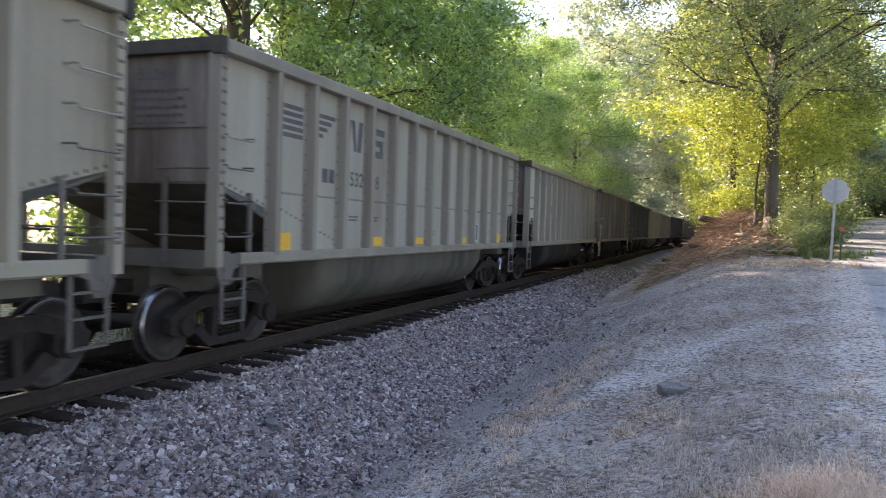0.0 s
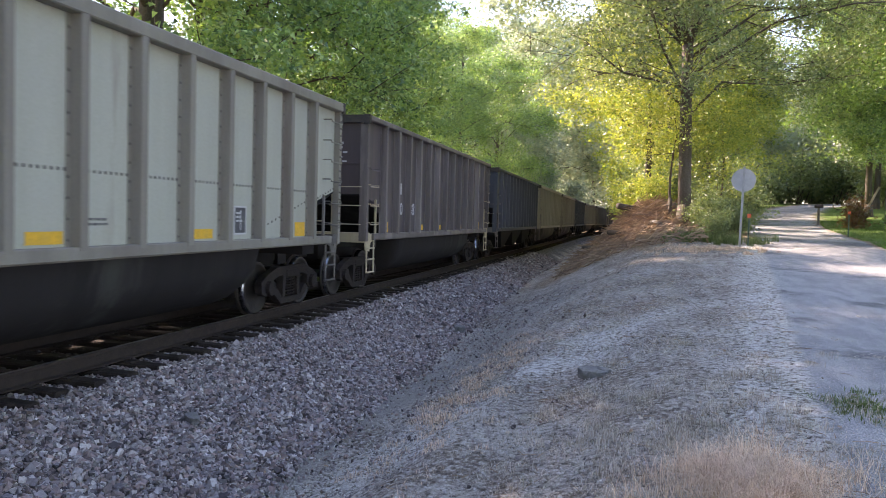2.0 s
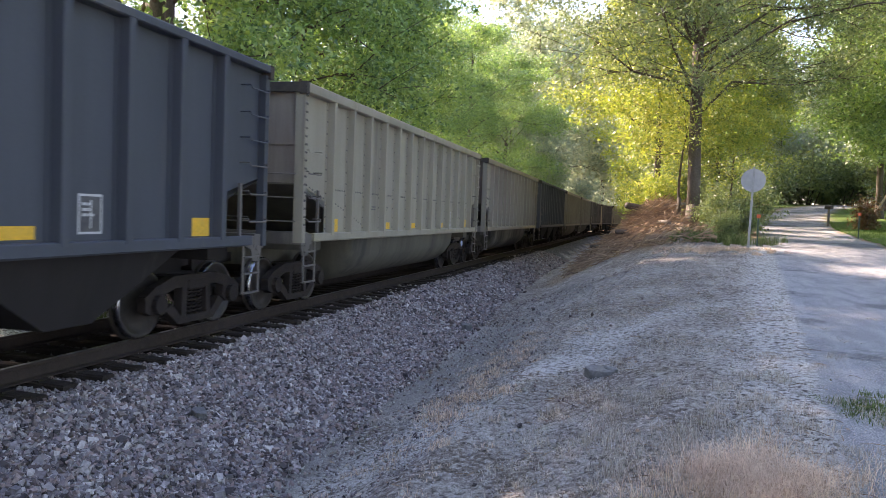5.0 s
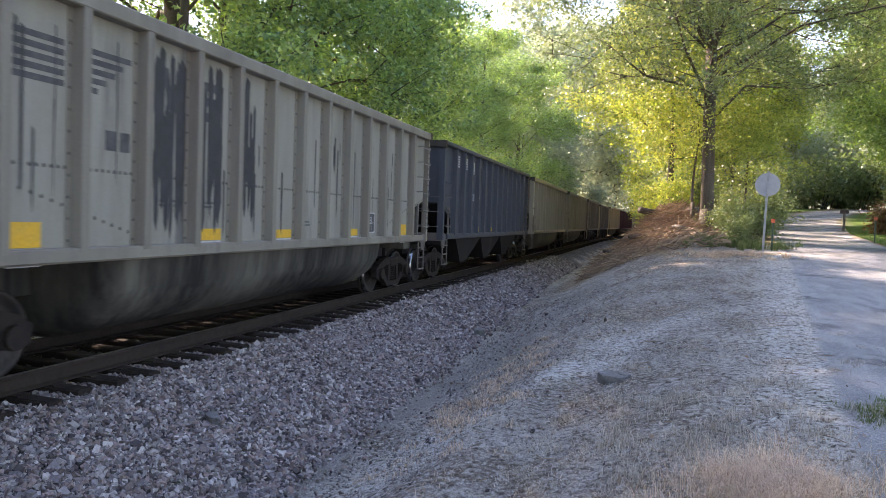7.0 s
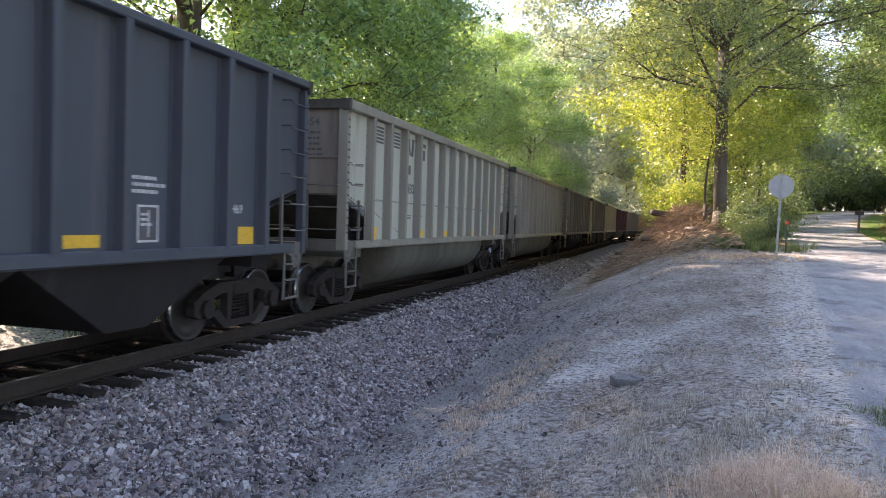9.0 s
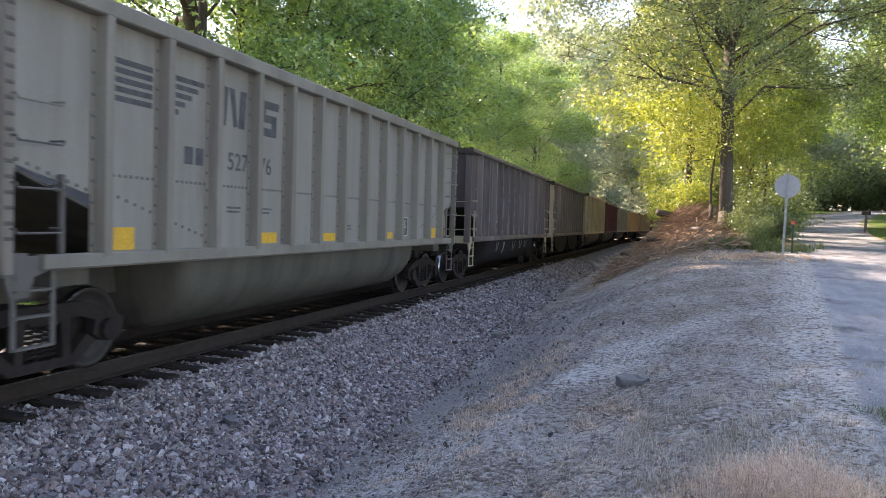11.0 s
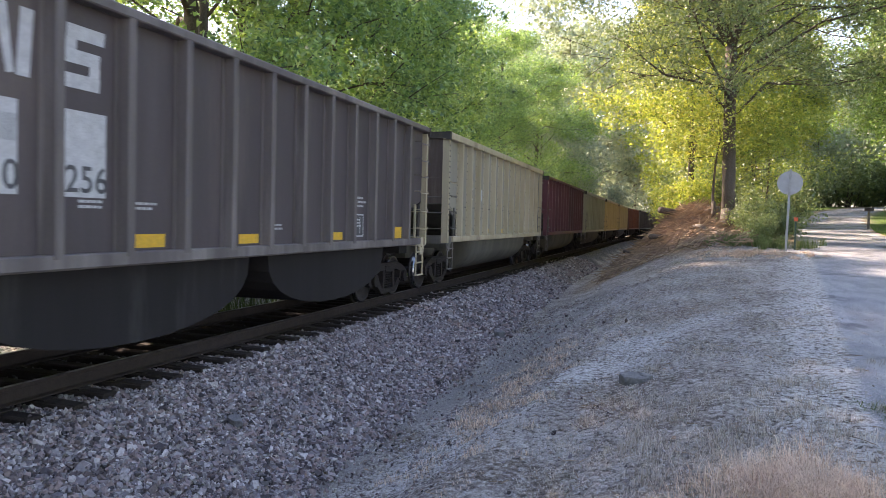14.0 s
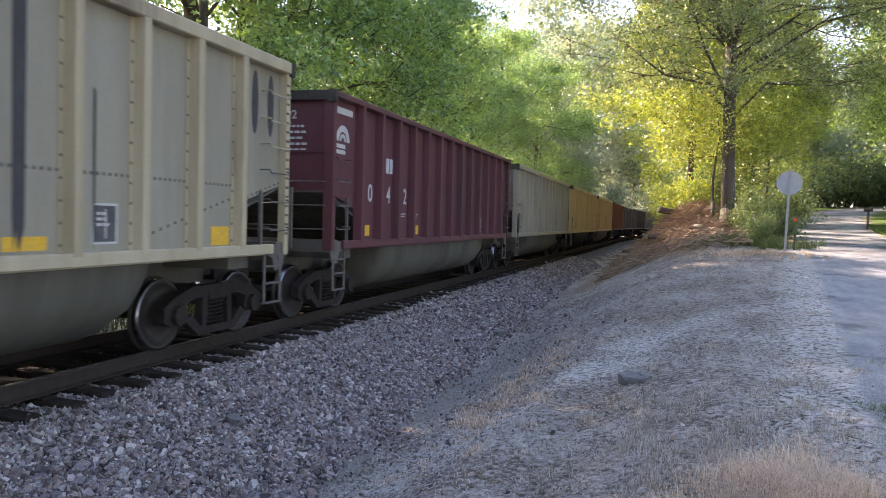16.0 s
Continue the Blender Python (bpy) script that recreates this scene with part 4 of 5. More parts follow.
# numbers and small print on the ends that face the camera's side of the line
ON_END = Matrix(((1, 0, 0, 0), (0, 0, -1, 0), (0, 1, 0, 0), (0, 0, 0, 1)))
for i, text in ((1, "53268"), (2, ""), (4, "145823"), (6, ""), (7, "148769"), (8, "054"), (11, "256"), (12, "728"), (13, "07492"), (9, ""), (3, "")):
    car = CARS[i][0]
    ink = PALE if PLAN[i][1] in ("brown", "black", "maroon") else DARK
    if text:
        ob = number(car, text, 0, 0, 0.13, ink)
        ob.matrix_local = Matrix.Translation((0.35 if len(text) > 3 else 0.7, -HALF + 0.04, 3.42)) @ ON_END
    s = Shape()
    rows_rng = random.Random(i)
    for r in range(5):
        u = 0.25
        while u < 1.0:
            w = rows_rng.uniform(0.04, 0.12)
            s.box(u, u + w, -HALF + 0.0385, -HALF + 0.0415, 3.27 - r * 0.1, 3.31 - r * 0.1)
            u += w + 0.025
    tagged(part("small_print", s, ink, car), kind="stuff")
# dark ovals and streaks on the khaki car with cream ribs
for y in (6.3, 6.72):
    ring = [(y + 0.085 * math.cos(2 * math.pi * t / 16), 3.32 + 0.44 * math.sin(2 * math.pi * t / 16)) for t in range(16)]
    part("rust_patch", Shape().prism(ring, FACE - 0.001, FACE + 0.0015, "x"), M["tar"], CARS[12][0], "dark upright oval on the end panel")
for k, z1, w in ((4, 3.2, 0.05), (5, 2.3, 0.09), (8, 3.75, 0.16), (8, 3.4, 0.05), (9, 3.0, 0.04), (3, 2.0, 0.03)):
    a, b = mid(k)
    u = a + 0.2
    part("tar_streak", Shape().prism([(u, z1), (u + w, z1 - 0.05), (u + w * 0.9, 1.6), (u + w * 0.5, 1.36), (u + w * 0.1, 1.7)], FACE + 0.0016, FACE + 0.0026, "x"), M["tar"], CARS[12][0])
# black streaks down the stained car, and the dark panel
streak_rng = random.Random(9)
for q in range(46):
    k = streak_rng.choice((0, 1, 2, 2, 2, 3, 3, 3, 4, 4, 5, 6, 7, 8, 9, 10))
    a, b = mid(k)
    u, w = streak_rng.uniform(a, b - 0.09), streak_rng.uniform(0.012, 0.06)
    z1 = streak_rng.uniform(2.3, 3.6)
    z0 = max(1.42, z1 - streak_rng.uniform(0.3, 1.6))
    part("tar_streak", Shape().prism([(u, z1), (u + w, z1 - 0.03), (u + w * 0.8, z0 + 0.1), (u + w * 0.4, z0), (u + 0.1 * w, z0 + 0.15)], FACE + 0.0016, FACE + 0.0026, "x"), M["tar"], CARS[6][0])
# ... thickest over three panels, where the tar ran down in sheets
for k, n, f0, f1 in ((2, 30, 0.0, 0.95), (3, 22, 0.0, 0.7), (4, 16, 0.0, 0.6)):
    a, b = mid(k)
    s = Shape()
    for q in range(n):
        u = a + (b - a) * streak_rng.uniform(f0, f1)
        w = min(streak_rng.uniform(0.03, 0.13), b - u)
        z1, z0 = streak_rng.uniform(2.6, 3.68), streak_rng.uniform(1.40, 2.2)
        x0 = FACE + 0.0016 + 0.00004 * q
        s.prism([(u, z1 - 0.1), (u + w * 0.3, z1), (u + w, z1 - 0.06), (u + w * 0.85, 0.5 * (z0 + z1)), (u + w * 0.95, z0 + 0.2), (u + w * 0.6, z0), (u + w * 0.2, z0 + 0.12), (u + w * 0.12, 0.55 * z0 + 0.45 * z1)], x0, x0 + 0.001, "x")
    tagged(part("tar_run", s, M["tar"], CARS[6][0], "black tar runs"), kind="stuff")
# sprayed scrawl on the dark gondola
spray_rng = random.Random(17)


def spray(car, points, width):
    """A sprayed line that follows sheets and ribs."""
    s = Shape()
    pts = []
    for (y0, z0), (y1, z1) in zip(points, points[1:]):
        n = max(2, int(math.hypot(y1 - y0, z1 - z0) / 0.04))
        pts += [(y0 + (y1 - y0) * t / n, z0 + (z1 - z0) * t / n) for t in range(n)]
    for (y0, z0), (y1, z1) in zip(pts, pts[1:]):
        d = math.hypot(y1 - y0, z1 - z0) or 1
        ny, nz = -(z1 - z0) / d * width / 2, (y1 - y0) / d * width / 2
        near = min(abs((y0 + y1) / 2 - r) for r in RIBS)
        if 0.05 < near < 0.075 or z0 > 3.65:
            continue
        x = SIDE + 0.0455 if near <= 0.05 else FACE
        s.add([(x, y0 - ny, z0 - nz), (x, y0 + ny, z0 + nz), (x, y1 + ny, z1 + nz), (x, y1 - ny, z1 - nz)], [(0, 1, 2, 3)])
    return tagged(part("sprayed_line", s, M["spray"], car), kind="stuff")


def arc(y, z, ry, rz, a0, a1, n=14):
    return [(y + ry * math.cos(a0 + (a1 - a0) * t / n), z + rz * math.sin(a0 + (a1 - a0) * t / n)) for t in range(n + 1)]


TAG = CARS[10][0]
for line, w in (
    ([(-1.95, 1.4), (-2.02, 1.9), (-2.15, 2.45), (-1.75, 2.7), (-1.45, 2.78)], 0.12),
    (arc(-0.85, 2.62, 0.4, 0.4, 2.6, -1.5) + [(-1.2, 1.9), (-0.85, 1.5)], 0.11),
    (arc(0.1, 2.3, 0.35, 0.5, 2.8, -0.2) + [(0.5, 1.45)], 0.10),
    ([(1.05, 2.95), (1.0, 1.9), (0.95, 1.42)], 0.10),
    ([(1.05, 1.9), (1.45, 2.2), (1.7, 1.45)], 0.09),
    (arc(2.2, 2.4, 0.4, 0.7, 3.3, 0.2) + [(2.55, 1.5)], 0.10),
    ([(3.1, 1.5), (3.05, 2.5)] + arc(3.25, 2.4, 0.42, 0.5, 2.0, -1.2) + [(3.2, 1.9), (3.7, 2.0)], 0.09),
    (arc(4.2, 1.8, 0.3, 0.4, 3.0, 6.2) + [(4.6, 2.2)], 0.07),
    ([(-2.95, 3.0), (-3.0, 2.6), (-3.1, 2.3), (-2.85, 2.6), (-2.8, 2.2)], 0.05),
    (arc(-2.6, 2.35, 0.13, 0.18, 0.8, 5.4), 0.05),
    ([(-3.2, 2.05), (-3.05, 1.7), (-2.95, 2.05)], 0.05),
    (arc(-2.75, 1.88, 0.12, 0.16, 0.0, 6.3), 0.05),
    (arc(-2.4, 1.85, 0.12, 0.17, 0.8, 4.6), 0.05),
    ([(-3.2, 1.42), (-3.15, 1.6), (-3.0, 1.45), (-2.8, 1.6), (-2.6, 1.42)], 0.045),
):
    spray(TAG, line, w)
# the scrawl goes on over the tub
for y, w, h in ((-2.8, 0.28, 0.3), (-1.75, 0.1, 0.4), (0.0, 0.5, 0.35), (1.3, 0.45, 0.3), (2.3, 0.45, 0.3)):
    s = Shape()
    ring = [(y + w * (t / 8 - 0.5), 1.12 - h * math.sin(math.pi * t / 8)) for t in range(9)]
    for (y0, z0), (y1, z1) in zip(ring, ring[1:]):
        xa, xb2 = (1.445 * max(0.0, 1 - (max(0.0, 1.23 - z) / 1.03) ** 2.78) ** 0.5 + 0.012 for z in (z0, z1))
        s.add([(xa, y0 - 0.03, z0), (xa, y0 + 0.03, z0), (xb2, y1 + 0.03, z1), (xb2, y1 - 0.03, z1)], [(0, 1, 2, 3)])
    tagged(part("sprayed_line", s, M["spray"], TAG), kind="stuff")


# ---- sleepers and ballast ----
def sleeper_shape(seed):
    rng = random.Random(seed)
    s = Shape()
    z0, z1 = -0.38, -0.187
    w = [0.108 + rng.uniform(-0.012, 0.012) for _ in range(4)]
    e = [1.3 + rng.uniform(-0.04, 0.04) for _ in range(2)]
    ring = lambda k: [(-w[k], z0), (w[k], z0), (w[k], z1 - 0.02), (w[k] - 0.02, z1), (-w[k] + 0.02, z1), (-w[k], z1 - 0.02)]
    xs_ = [-e[0], -0.5, 0.5, e[1]]
    for k, x in enumerate(xs_):
        s.v += [(x, y, z - (0.015 if k in (0, 3) else 0)) for y, z in ring(k)]
    for k in range(3):
        s.f += [(k * 6 + j, k * 6 + (j + 1) % 6, (k + 1) * 6 + (j + 1) % 6, (k + 1) * 6 + j) for j in range(6)]
    s.f += [tuple(range(6)), tuple(range(18, 24))[::-1]]
    for x in (-0.7535, 0.7535):
        s.box(x - 0.18, x + 0.18, -0.09, 0.09, z1 - 0.01, z1 + 0.006)
    return s


tie_rng = random.Random(4)
for i in range(300):
    s = -6 + 0.535 * i
    at = track_pose(s) @ Matrix.Translation((tie_rng.uniform(-0.05, 0.05), tie_rng.uniform(-0.02, 0.02), tie_rng.uniform(-0.012, 0.002))) @ Matrix.Rotation(tie_rng.uniform(-0.015, 0.015), 4, "Z")
    part("sleeper", lambda: sleeper_shape(i % 7), M["tie"], track, at=at, key=("sleeper", i % 7))


def stones(name, count, region, size, seed, material, sides, label, kind_of="ballast", sink=0.3):
    """Broken stones scattered over a stretch of ground, as one mesh."""
    rng = np.random.default_rng(seed)
    bm = bmesh.new()
    if sides == 20:
        bmesh.ops.create_icosphere(bm, subdivisions=1, radius=1)
    else:
        bm.from_mesh(Shape().add([(1, 0, 0), (-1, 0, 0), (0, 1, 0), (0, -1, 0), (0, 0, 1), (0, 0, -1)], [(0, 2, 4), (2, 1, 4), (1, 3, 4), (3, 0, 4), (2, 0, 5), (1, 2, 5), (3, 1, 5), (0, 3, 5)]).mesh("seed") if sides == 8 else Shape().box(-0.72, 0.72, -0.72, 0.72, -0.72, 0.72).mesh("seed"))
    bv = np.array([v.co[:] for v in bm.verts])
    bf = np.array([[v.index for v in f.verts] for f in bm.faces])
    bm.free()
    x, y = region(rng, count)
    x = x + bend(y)
    z = ground_z(x, y)
    r = size * rng.lognormal(0, 0.28, count)
    jit = 1 + rng.uniform(-0.25, 0.25, (count, len(bv), 1))
    stretch = rng.uniform(0.55, 1.35, (count, 1, 3)) * np.array([1.15, 1.0, 0.75])
    q = rng.normal(0, 1, (count, 4))
    q /= np.linalg.norm(q, axis=1)[:, None]
    w, a, b, c = q.T
    rot = np.stack([1 - 2 * (b * b + c * c), 2 * (a * b - c * w), 2 * (a * c + b * w), 2 * (a * b + c * w), 1 - 2 * (a * a + c * c), 2 * (b * c - a * w), 2 * (a * c - b * w), 2 * (b * c + a * w), 1 - 2 * (a * a + b * b)], 1).reshape(-1, 3, 3)
    v = np.einsum("nij,nkj->nki", rot, bv[None] * jit * stretch) * r[:, None, None]
    v += np.stack([x, y, z + r * (1 - 2 * sink) * 0.6 + rng.uniform(0, 0.02, count)], 1)[:, None, :]
    f = bf[None] + (np.arange(count) * len(bv))[:, None, None]
    return tagged(new(name, fast_mesh(name, v.reshape(-1, 3), f.reshape(-1, bf.shape[1]), material)), label, kind_of, kind="stuff")


def shoulder(y0, y1, x0=-6.45, x1=-3.15):
    def region(rng, n):
        y = rng.uniform(y0, y1, n)
        shift = 0.9 * np.clip((y - 8) / 25, 0, 1)
        u = rng.uniform(0, 1, n) ** 0.85
        return x0 + u * (x1 - shift - x0) + rng.normal(0, 0.07, n), y
    return region


stones("ballast_stones", 62000, shoulder(3.0, 16), 0.0225, 1, M["ballast"], 12, "crushed grey and pinkish ballast stones", "ballast")
stones("ballast_stones", 30000, shoulder(16, 46), 0.034, 2, M["ballast"], 12, "crushed grey ballast further along the track", "ballast")
stones("ballast_stones", 9000, lambda rng, n: (rng.uniform(-9.2, -6.5, n), rng.uniform(1, 30, n)), 0.034, 3, M["ballast_dark"], 8, "dark ballast stones between the sleepers", "ballast")
stones("loose_stones", 2600, lambda rng, n: (-3.4 + np.abs(rng.normal(0, 1.3, n)), rng.uniform(2.5, 22, n)), 0.019, 4, M["ballast"], 8, "loose stones scattered on the dirt", "gravel")
stones("pebbles", 26000, lambda rng, n: (rng.uniform(-3.2, 1.5, n), 3.5 + 17 * rng.uniform(0, 1, n) ** 1.4), 0.009, 6, M["pebble"], 8, "small pebbles in the grey dirt", "gravel")

# ---- trees ----
M["leaf_oak"] = leaf_mat("leaf_oak", [(0.036, 0.078, 0.042), (0.078, 0.142, 0.066), (0.12, 0.195, 0.084), (0.18, 0.245, 0.085)], (1.05, 1.05, 0.42))
M["leaf_mid"] = leaf_mat("leaf_mid", [(0.040, 0.070, 0.042), (0.064, 0.100, 0.055), (0.092, 0.132, 0.070), (0.125, 0.160, 0.075)], (1.15, 1.05, 0.5))
# yellow-green, with the look of low sun mixed into the leaf colour
M["leaf_sunlit"] = leaf_mat("leaf_sunlit", [(0.050, 0.090, 0.028), (0.088, 0.142, 0.036), (0.13, 0.18, 0.042), (0.19, 0.21, 0.055)], (1.6, 1.4, 0.6))
# darker, cooler green: shade on the right-hand trees put into the colour
M["leaf_shaded"] = leaf_mat("leaf_shaded", [(0.034, 0.070, 0.034), (0.062, 0.115, 0.052), (0.090, 0.150, 0.062), (0.13, 0.18, 0.066)], (1.3, 1.3, 0.48))
# distance haze is put into these paler, bluer leaves
M["leaf_hazed"] = leaf_mat("leaf_hazed", [(0.13, 0.175, 0.145), (0.17, 0.215, 0.165), (0.21, 0.24, 0.165)], (1.0, 0.95, 0.7))


def leaf_cloud(rng, centres, spread, count, size, droop=0.35):
    """Small pointed leaves scattered round the given centres."""
    k = rng.integers(0, len(centres), count)
    c = centres[k] + rng.normal(0, 1, (count, 3)) * np.asarray(spread)
    d = rng.normal(0, 1, (count, 3))
    d[:, 2] = d[:, 2] * 0.5 - droop
    d /= np.linalg.norm(d, axis=1)[:, None]
    s = np.cross(d, rng.normal(0, 1, (count, 3)))
    s /= np.linalg.norm(s, axis=1)[:, None]
    ln = size * rng.uniform(0.6, 1.3, count)[:, None]
    w = ln * rng.uniform(0.28, 0.46, count)[:, None]
    v = np.stack([c - s * w, c + s * w * 0.9 + d * ln * 0.2, c + d * ln], 1).reshape(-1, 3)
    return v, np.arange(count * 3).reshape(-1, 3)


def tree(name, seed, height, radius, fork, spread, leaves, size, material, label, lean=(0, 0), low=0.0, clump=0.55, limbs=11, split=0.0, boughs=0):
    """A trunk that forks into limbs, boughs and twigs, with a crown of leaves round the twigs."""
    rng = np.random.default_rng(seed)
    thing = tagged(new(name), label, "tree", "trees by the railway")
    wood = Shape()
    pts = [Vector((lean[0] * t * t + 0.12 * math.sin(3 * t + seed), lean[1] * t * t + 0.1 * math.cos(4 * t + seed), height * 0.9 * t)) for t in [i / 9 for i in range(10)]]
    flare = Shape().tube([pts[0] - Vector((0, 0, 0.3)), pts[0] + Vector((0, 0, 0.25)), pts[0] + Vector((0, 0, 0.9))], radius * 1.55, 10, 0.66)
    wood.add(flare.v, flare.f)
    stems = [pts]
    if split:  # the trunk divides into four leaders
        k = max(2, int(split / (height * 0.1)))
        top = pts[k]
        wood.tube(pts[:k + 1], radius, 10, 0.8)
        stems = []
        for j in range(4):
            a = j * 1.57 + 0.5
            reach = (height - top.z) * rng.uniform(0.28, 0.5)
            line = pts[:k + 1] + [top + Vector((math.cos(a) * reach * f ** 0.8, math.sin(a) * reach * f ** 0.8, (height * 0.9 - top.z) * f)) + Vector(rng.normal(0, 0.12, 3)) for f in [(q + 1) / (9 - k) for q in range(9 - k)]]
            wood.tube(line[k:], radius * 0.62, 8, 0.15)
            stems.append(line)
    else:
        wood.tube(pts, radius, 10, 0.12)
    tips = []
    for i in range(limbs):
        f = (i + rng.uniform(0.1, 0.9)) / limbs
        h = fork + (height * 0.88 - fork) * f ** 0.9
        t = h / (height * 0.9)
        axis = stems[i % len(stems)]
        root = axis[min(int(t * 9), 8)].lerp(axis[min(int(t * 9) + 1, 9)], t * 9 - int(t * 9))
        az = i * 2.4 + rng.uniform(-0.5, 0.5)
        reach = spread * (1.0 - 0.62 * f ** 1.6) * rng.uniform(0.75, 1.15)
        up = reach * rng.uniform(0.15, 0.55) * (0.6 + f)
        if i >= limbs - boughs:  # low level boughs
            h = rng.uniform(fork + 0.6, 9.6)
            root = pts[0].lerp(pts[9], h / (height * 0.9))
            reach = spread * rng.uniform(0.45, 0.95)
            up = reach * rng.uniform(-0.12, 0.22)
        end = root + Vector((math.cos(az) * reach, math.sin(az) * reach, up))
        bow = Vector((0, 0, reach * 0.12))
        limb = [root, root.lerp(end, 0.35) + bow + Vector(rng.normal(0, 0.3, 3)), root.lerp(end, 0.7) + bow + Vector(rng.normal(0, 0.4, 3)), end]
        wood.tube(limb, radius * (0.25 - 0.13 * f), 6, 0.2)
        for j in range(7):
            g = rng.uniform(0.25, 1.0)
            at = limb[0].lerp(limb[1], g / 0.35) if g < 0.35 else (limb[1].lerp(limb[2], (g - 0.35) / 0.35) if g < 0.7 else limb[2].lerp(limb[3], (g - 0.7) / 0.3))
            a2 = az + rng.uniform(-1.5, 1.5)
            r2 = reach * rng.uniform(0.25, 0.5)
            e2 = at + Vector((math.cos(a2) * r2, math.sin(a2) * r2, r2 * rng.uniform(-0.25, 0.7)))
            wood.tube([at, at.lerp(e2, 0.5) + Vector(rng.normal(0, 0.1, 3)), e2], radius * 0.09, 4, 0.3)
            for q in range(5):
                p = at.lerp(e2, rng.uniform(0.3, 1.05))
                tips.append(tuple(p + Vector(rng.normal(0, 1, 3)) * 0.4))
        for q in range(4):
            tips.append(tuple(end + Vector(rng.normal(0, 0.5, 3))))
    for q in range(int(low * 60)):
        a = rng.uniform(0, 6.28)
        tips.append((math.cos(a) * spread * rng.uniform(0.2, 0.8), math.sin(a) * spread * rng.uniform(0.2, 0.8), rng.uniform(1.0, fork + 1)))
    ob = part("trunk", wood, M["bark"], thing, "grey-brown bark", smooth=True)
    v, q = leaf_cloud(rng, np.array(tips), (clump, clump, clump * 0.6), leaves, size)
    crown = new("crown", fast_mesh("crown", v, q, material))
    crown.parent = thing
    return thing


def bush(name, seed, width, height, leaves, size, material, label, stems=9):
    rng = np.random.default_rng(seed)
    thing = tagged(new(name), label, "shrub", "shrubs on the bank")
    wood, tips = Shape(), []
    for i in range(stems):
        a, r = rng.uniform(0, 6.28), width * rng.uniform(0.2, 1.0)
        e = Vector((math.cos(a) * r, math.sin(a) * r, height * rng.uniform(0.5, 1.0)))
        s = Vector((math.cos(a) * r * 0.25, math.sin(a) * r * 0.25, -0.15))
        wood.tube([s, s.lerp(e, 0.5) + Vector(rng.normal(0, 0.12, 3)), e], 0.025, 4, 0.3)
        for j in range(7):
            tips.append(tuple(s.lerp(e, rng.uniform(0.3, 1.05)) + Vector(rng.normal(0, 0.25, 3)) * width * 0.6))
    part("woody_base", wood, M["bark"], thing)
    v, q = leaf_cloud(rng, np.array(tips), (0.28, 0.28, 0.22), leaves, size)
    v[:, 2] = np.maximum(v[:, 2], 0.02)
    crown = new("foliage", fast_mesh("foliage", v, q, material))
    crown.parent = thing
    return thing


def stand(thing, x, y, turn=0.0, size=1.0, sink=0.05):
    thing.scale = (size, size, size)
    thing.location = (x, y, float(ground_z(x, y)) - sink)
    thing.rotation_euler = (0, 0, radians(turn))
    return thing


def again(thing, x, y, turn, size, label=""):
    c = copy_thing(thing, pose(0, 0, 0))
    c.rotation_mode = "XYZ"
    if label:
        tagged(c, label)
    return stand(c, x, y, turn, size)


main = stand(tree("oak_tree", 3, 18.0, 0.27, 4.2, 7.4, 95000, 0.12, M["leaf_mid"], "tall forked oak with green leaves on the bank", limbs=46, clump=0.34, split=8.2, boughs=13), 2.05, 31.8)
oak = stand(tree("oak_tree", 8, 20.0, 0.34, 4.0, 6.5, 54000, 0.155, M["leaf_oak"], "dark green oak behind the railway", low=0.5, limbs=17, clump=0.36), -15.0, 28.0, 0, 1.15)
maple = stand(tree("maple_tree", 12, 16.0, 0.25, 3.0, 5.5, 44000, 0.155, M["leaf_oak"], "leafy green maple behind the railway", low=0.7, limbs=16, clump=0.36), -13.2, 19.0, 40)
elm = stand(tree("elm_tree", 21, 18.0, 0.24, 3.5, 5.2, 44000, 0.19, M["leaf_sunlit"], "roadside tree with low sun put into its yellow-green leaves", limbs=17, clump=0.42), 2.2, 52.0, 10)
far = stand(tree("woodland_tree", 33, 17.0, 0.25, 3.0, 5.5, 17000, 0.36, M["leaf_hazed"], "distant woodland tree with haze put into its pale leaves", low=1.2, limbs=14, clump=0.6), -13.0, 95.0)

# oaks beyond x -19 are added to block sun from the row in front
for x, y, turn, size in ((-16, 38, 70, 0.74), (-15.0, 48, 150, 0.72), (-17, 13, 200, 1.25), (-14.5, 20.5, 10, 1.2), (-14.0, 62, 310, 0.92), (-21.0, 66, 40, 1.1), (-20.5, 55, 240, 1.1), (-19.5, 77, 160, 1.1)):
    again(oak, x, y, turn, size)
# maples at y 28.6 and 23.5 are added to keep sun off the dirt
for x, y, turn, size in ((-12.8, 32.5, 100, 0.95), (-13.6, 28.6, 55, 1.0), (-12.8, 42, 220, 0.85), (-14.5, 23.5, 260, 1.15), (-13.5, 9, 20, 1.0), (-12.8, 54, 300, 0.82), (-18, 5, 130, 1.1), (-12.8, 72, 30, 1.15), (-19, 0, 190, 1.1), (-15, -9, 80, 1.1)):
    again(maple, x, y, turn, size)
for x, y, turn, size in ((0.7, 41, 80, 0.85), (2.8, 60, 200, 1.0), (5.0, 55, 140, 0.9), (5.0, 74, 260, 1.1), (3.0, 82, 310, 1.1), (9.5, 86, 190, 1.2)):
    again(elm, x, y, turn, size)
ash = stand(tree("ash_tree", 27, 18.0, 0.24, 3.2, 5.4, 46000, 0.17, M["leaf_shaded"], "roadside tree beyond the lawn, shade put into its green leaves", limbs=18, clump=0.42), 14.5, 44.0, 50, 0.95)
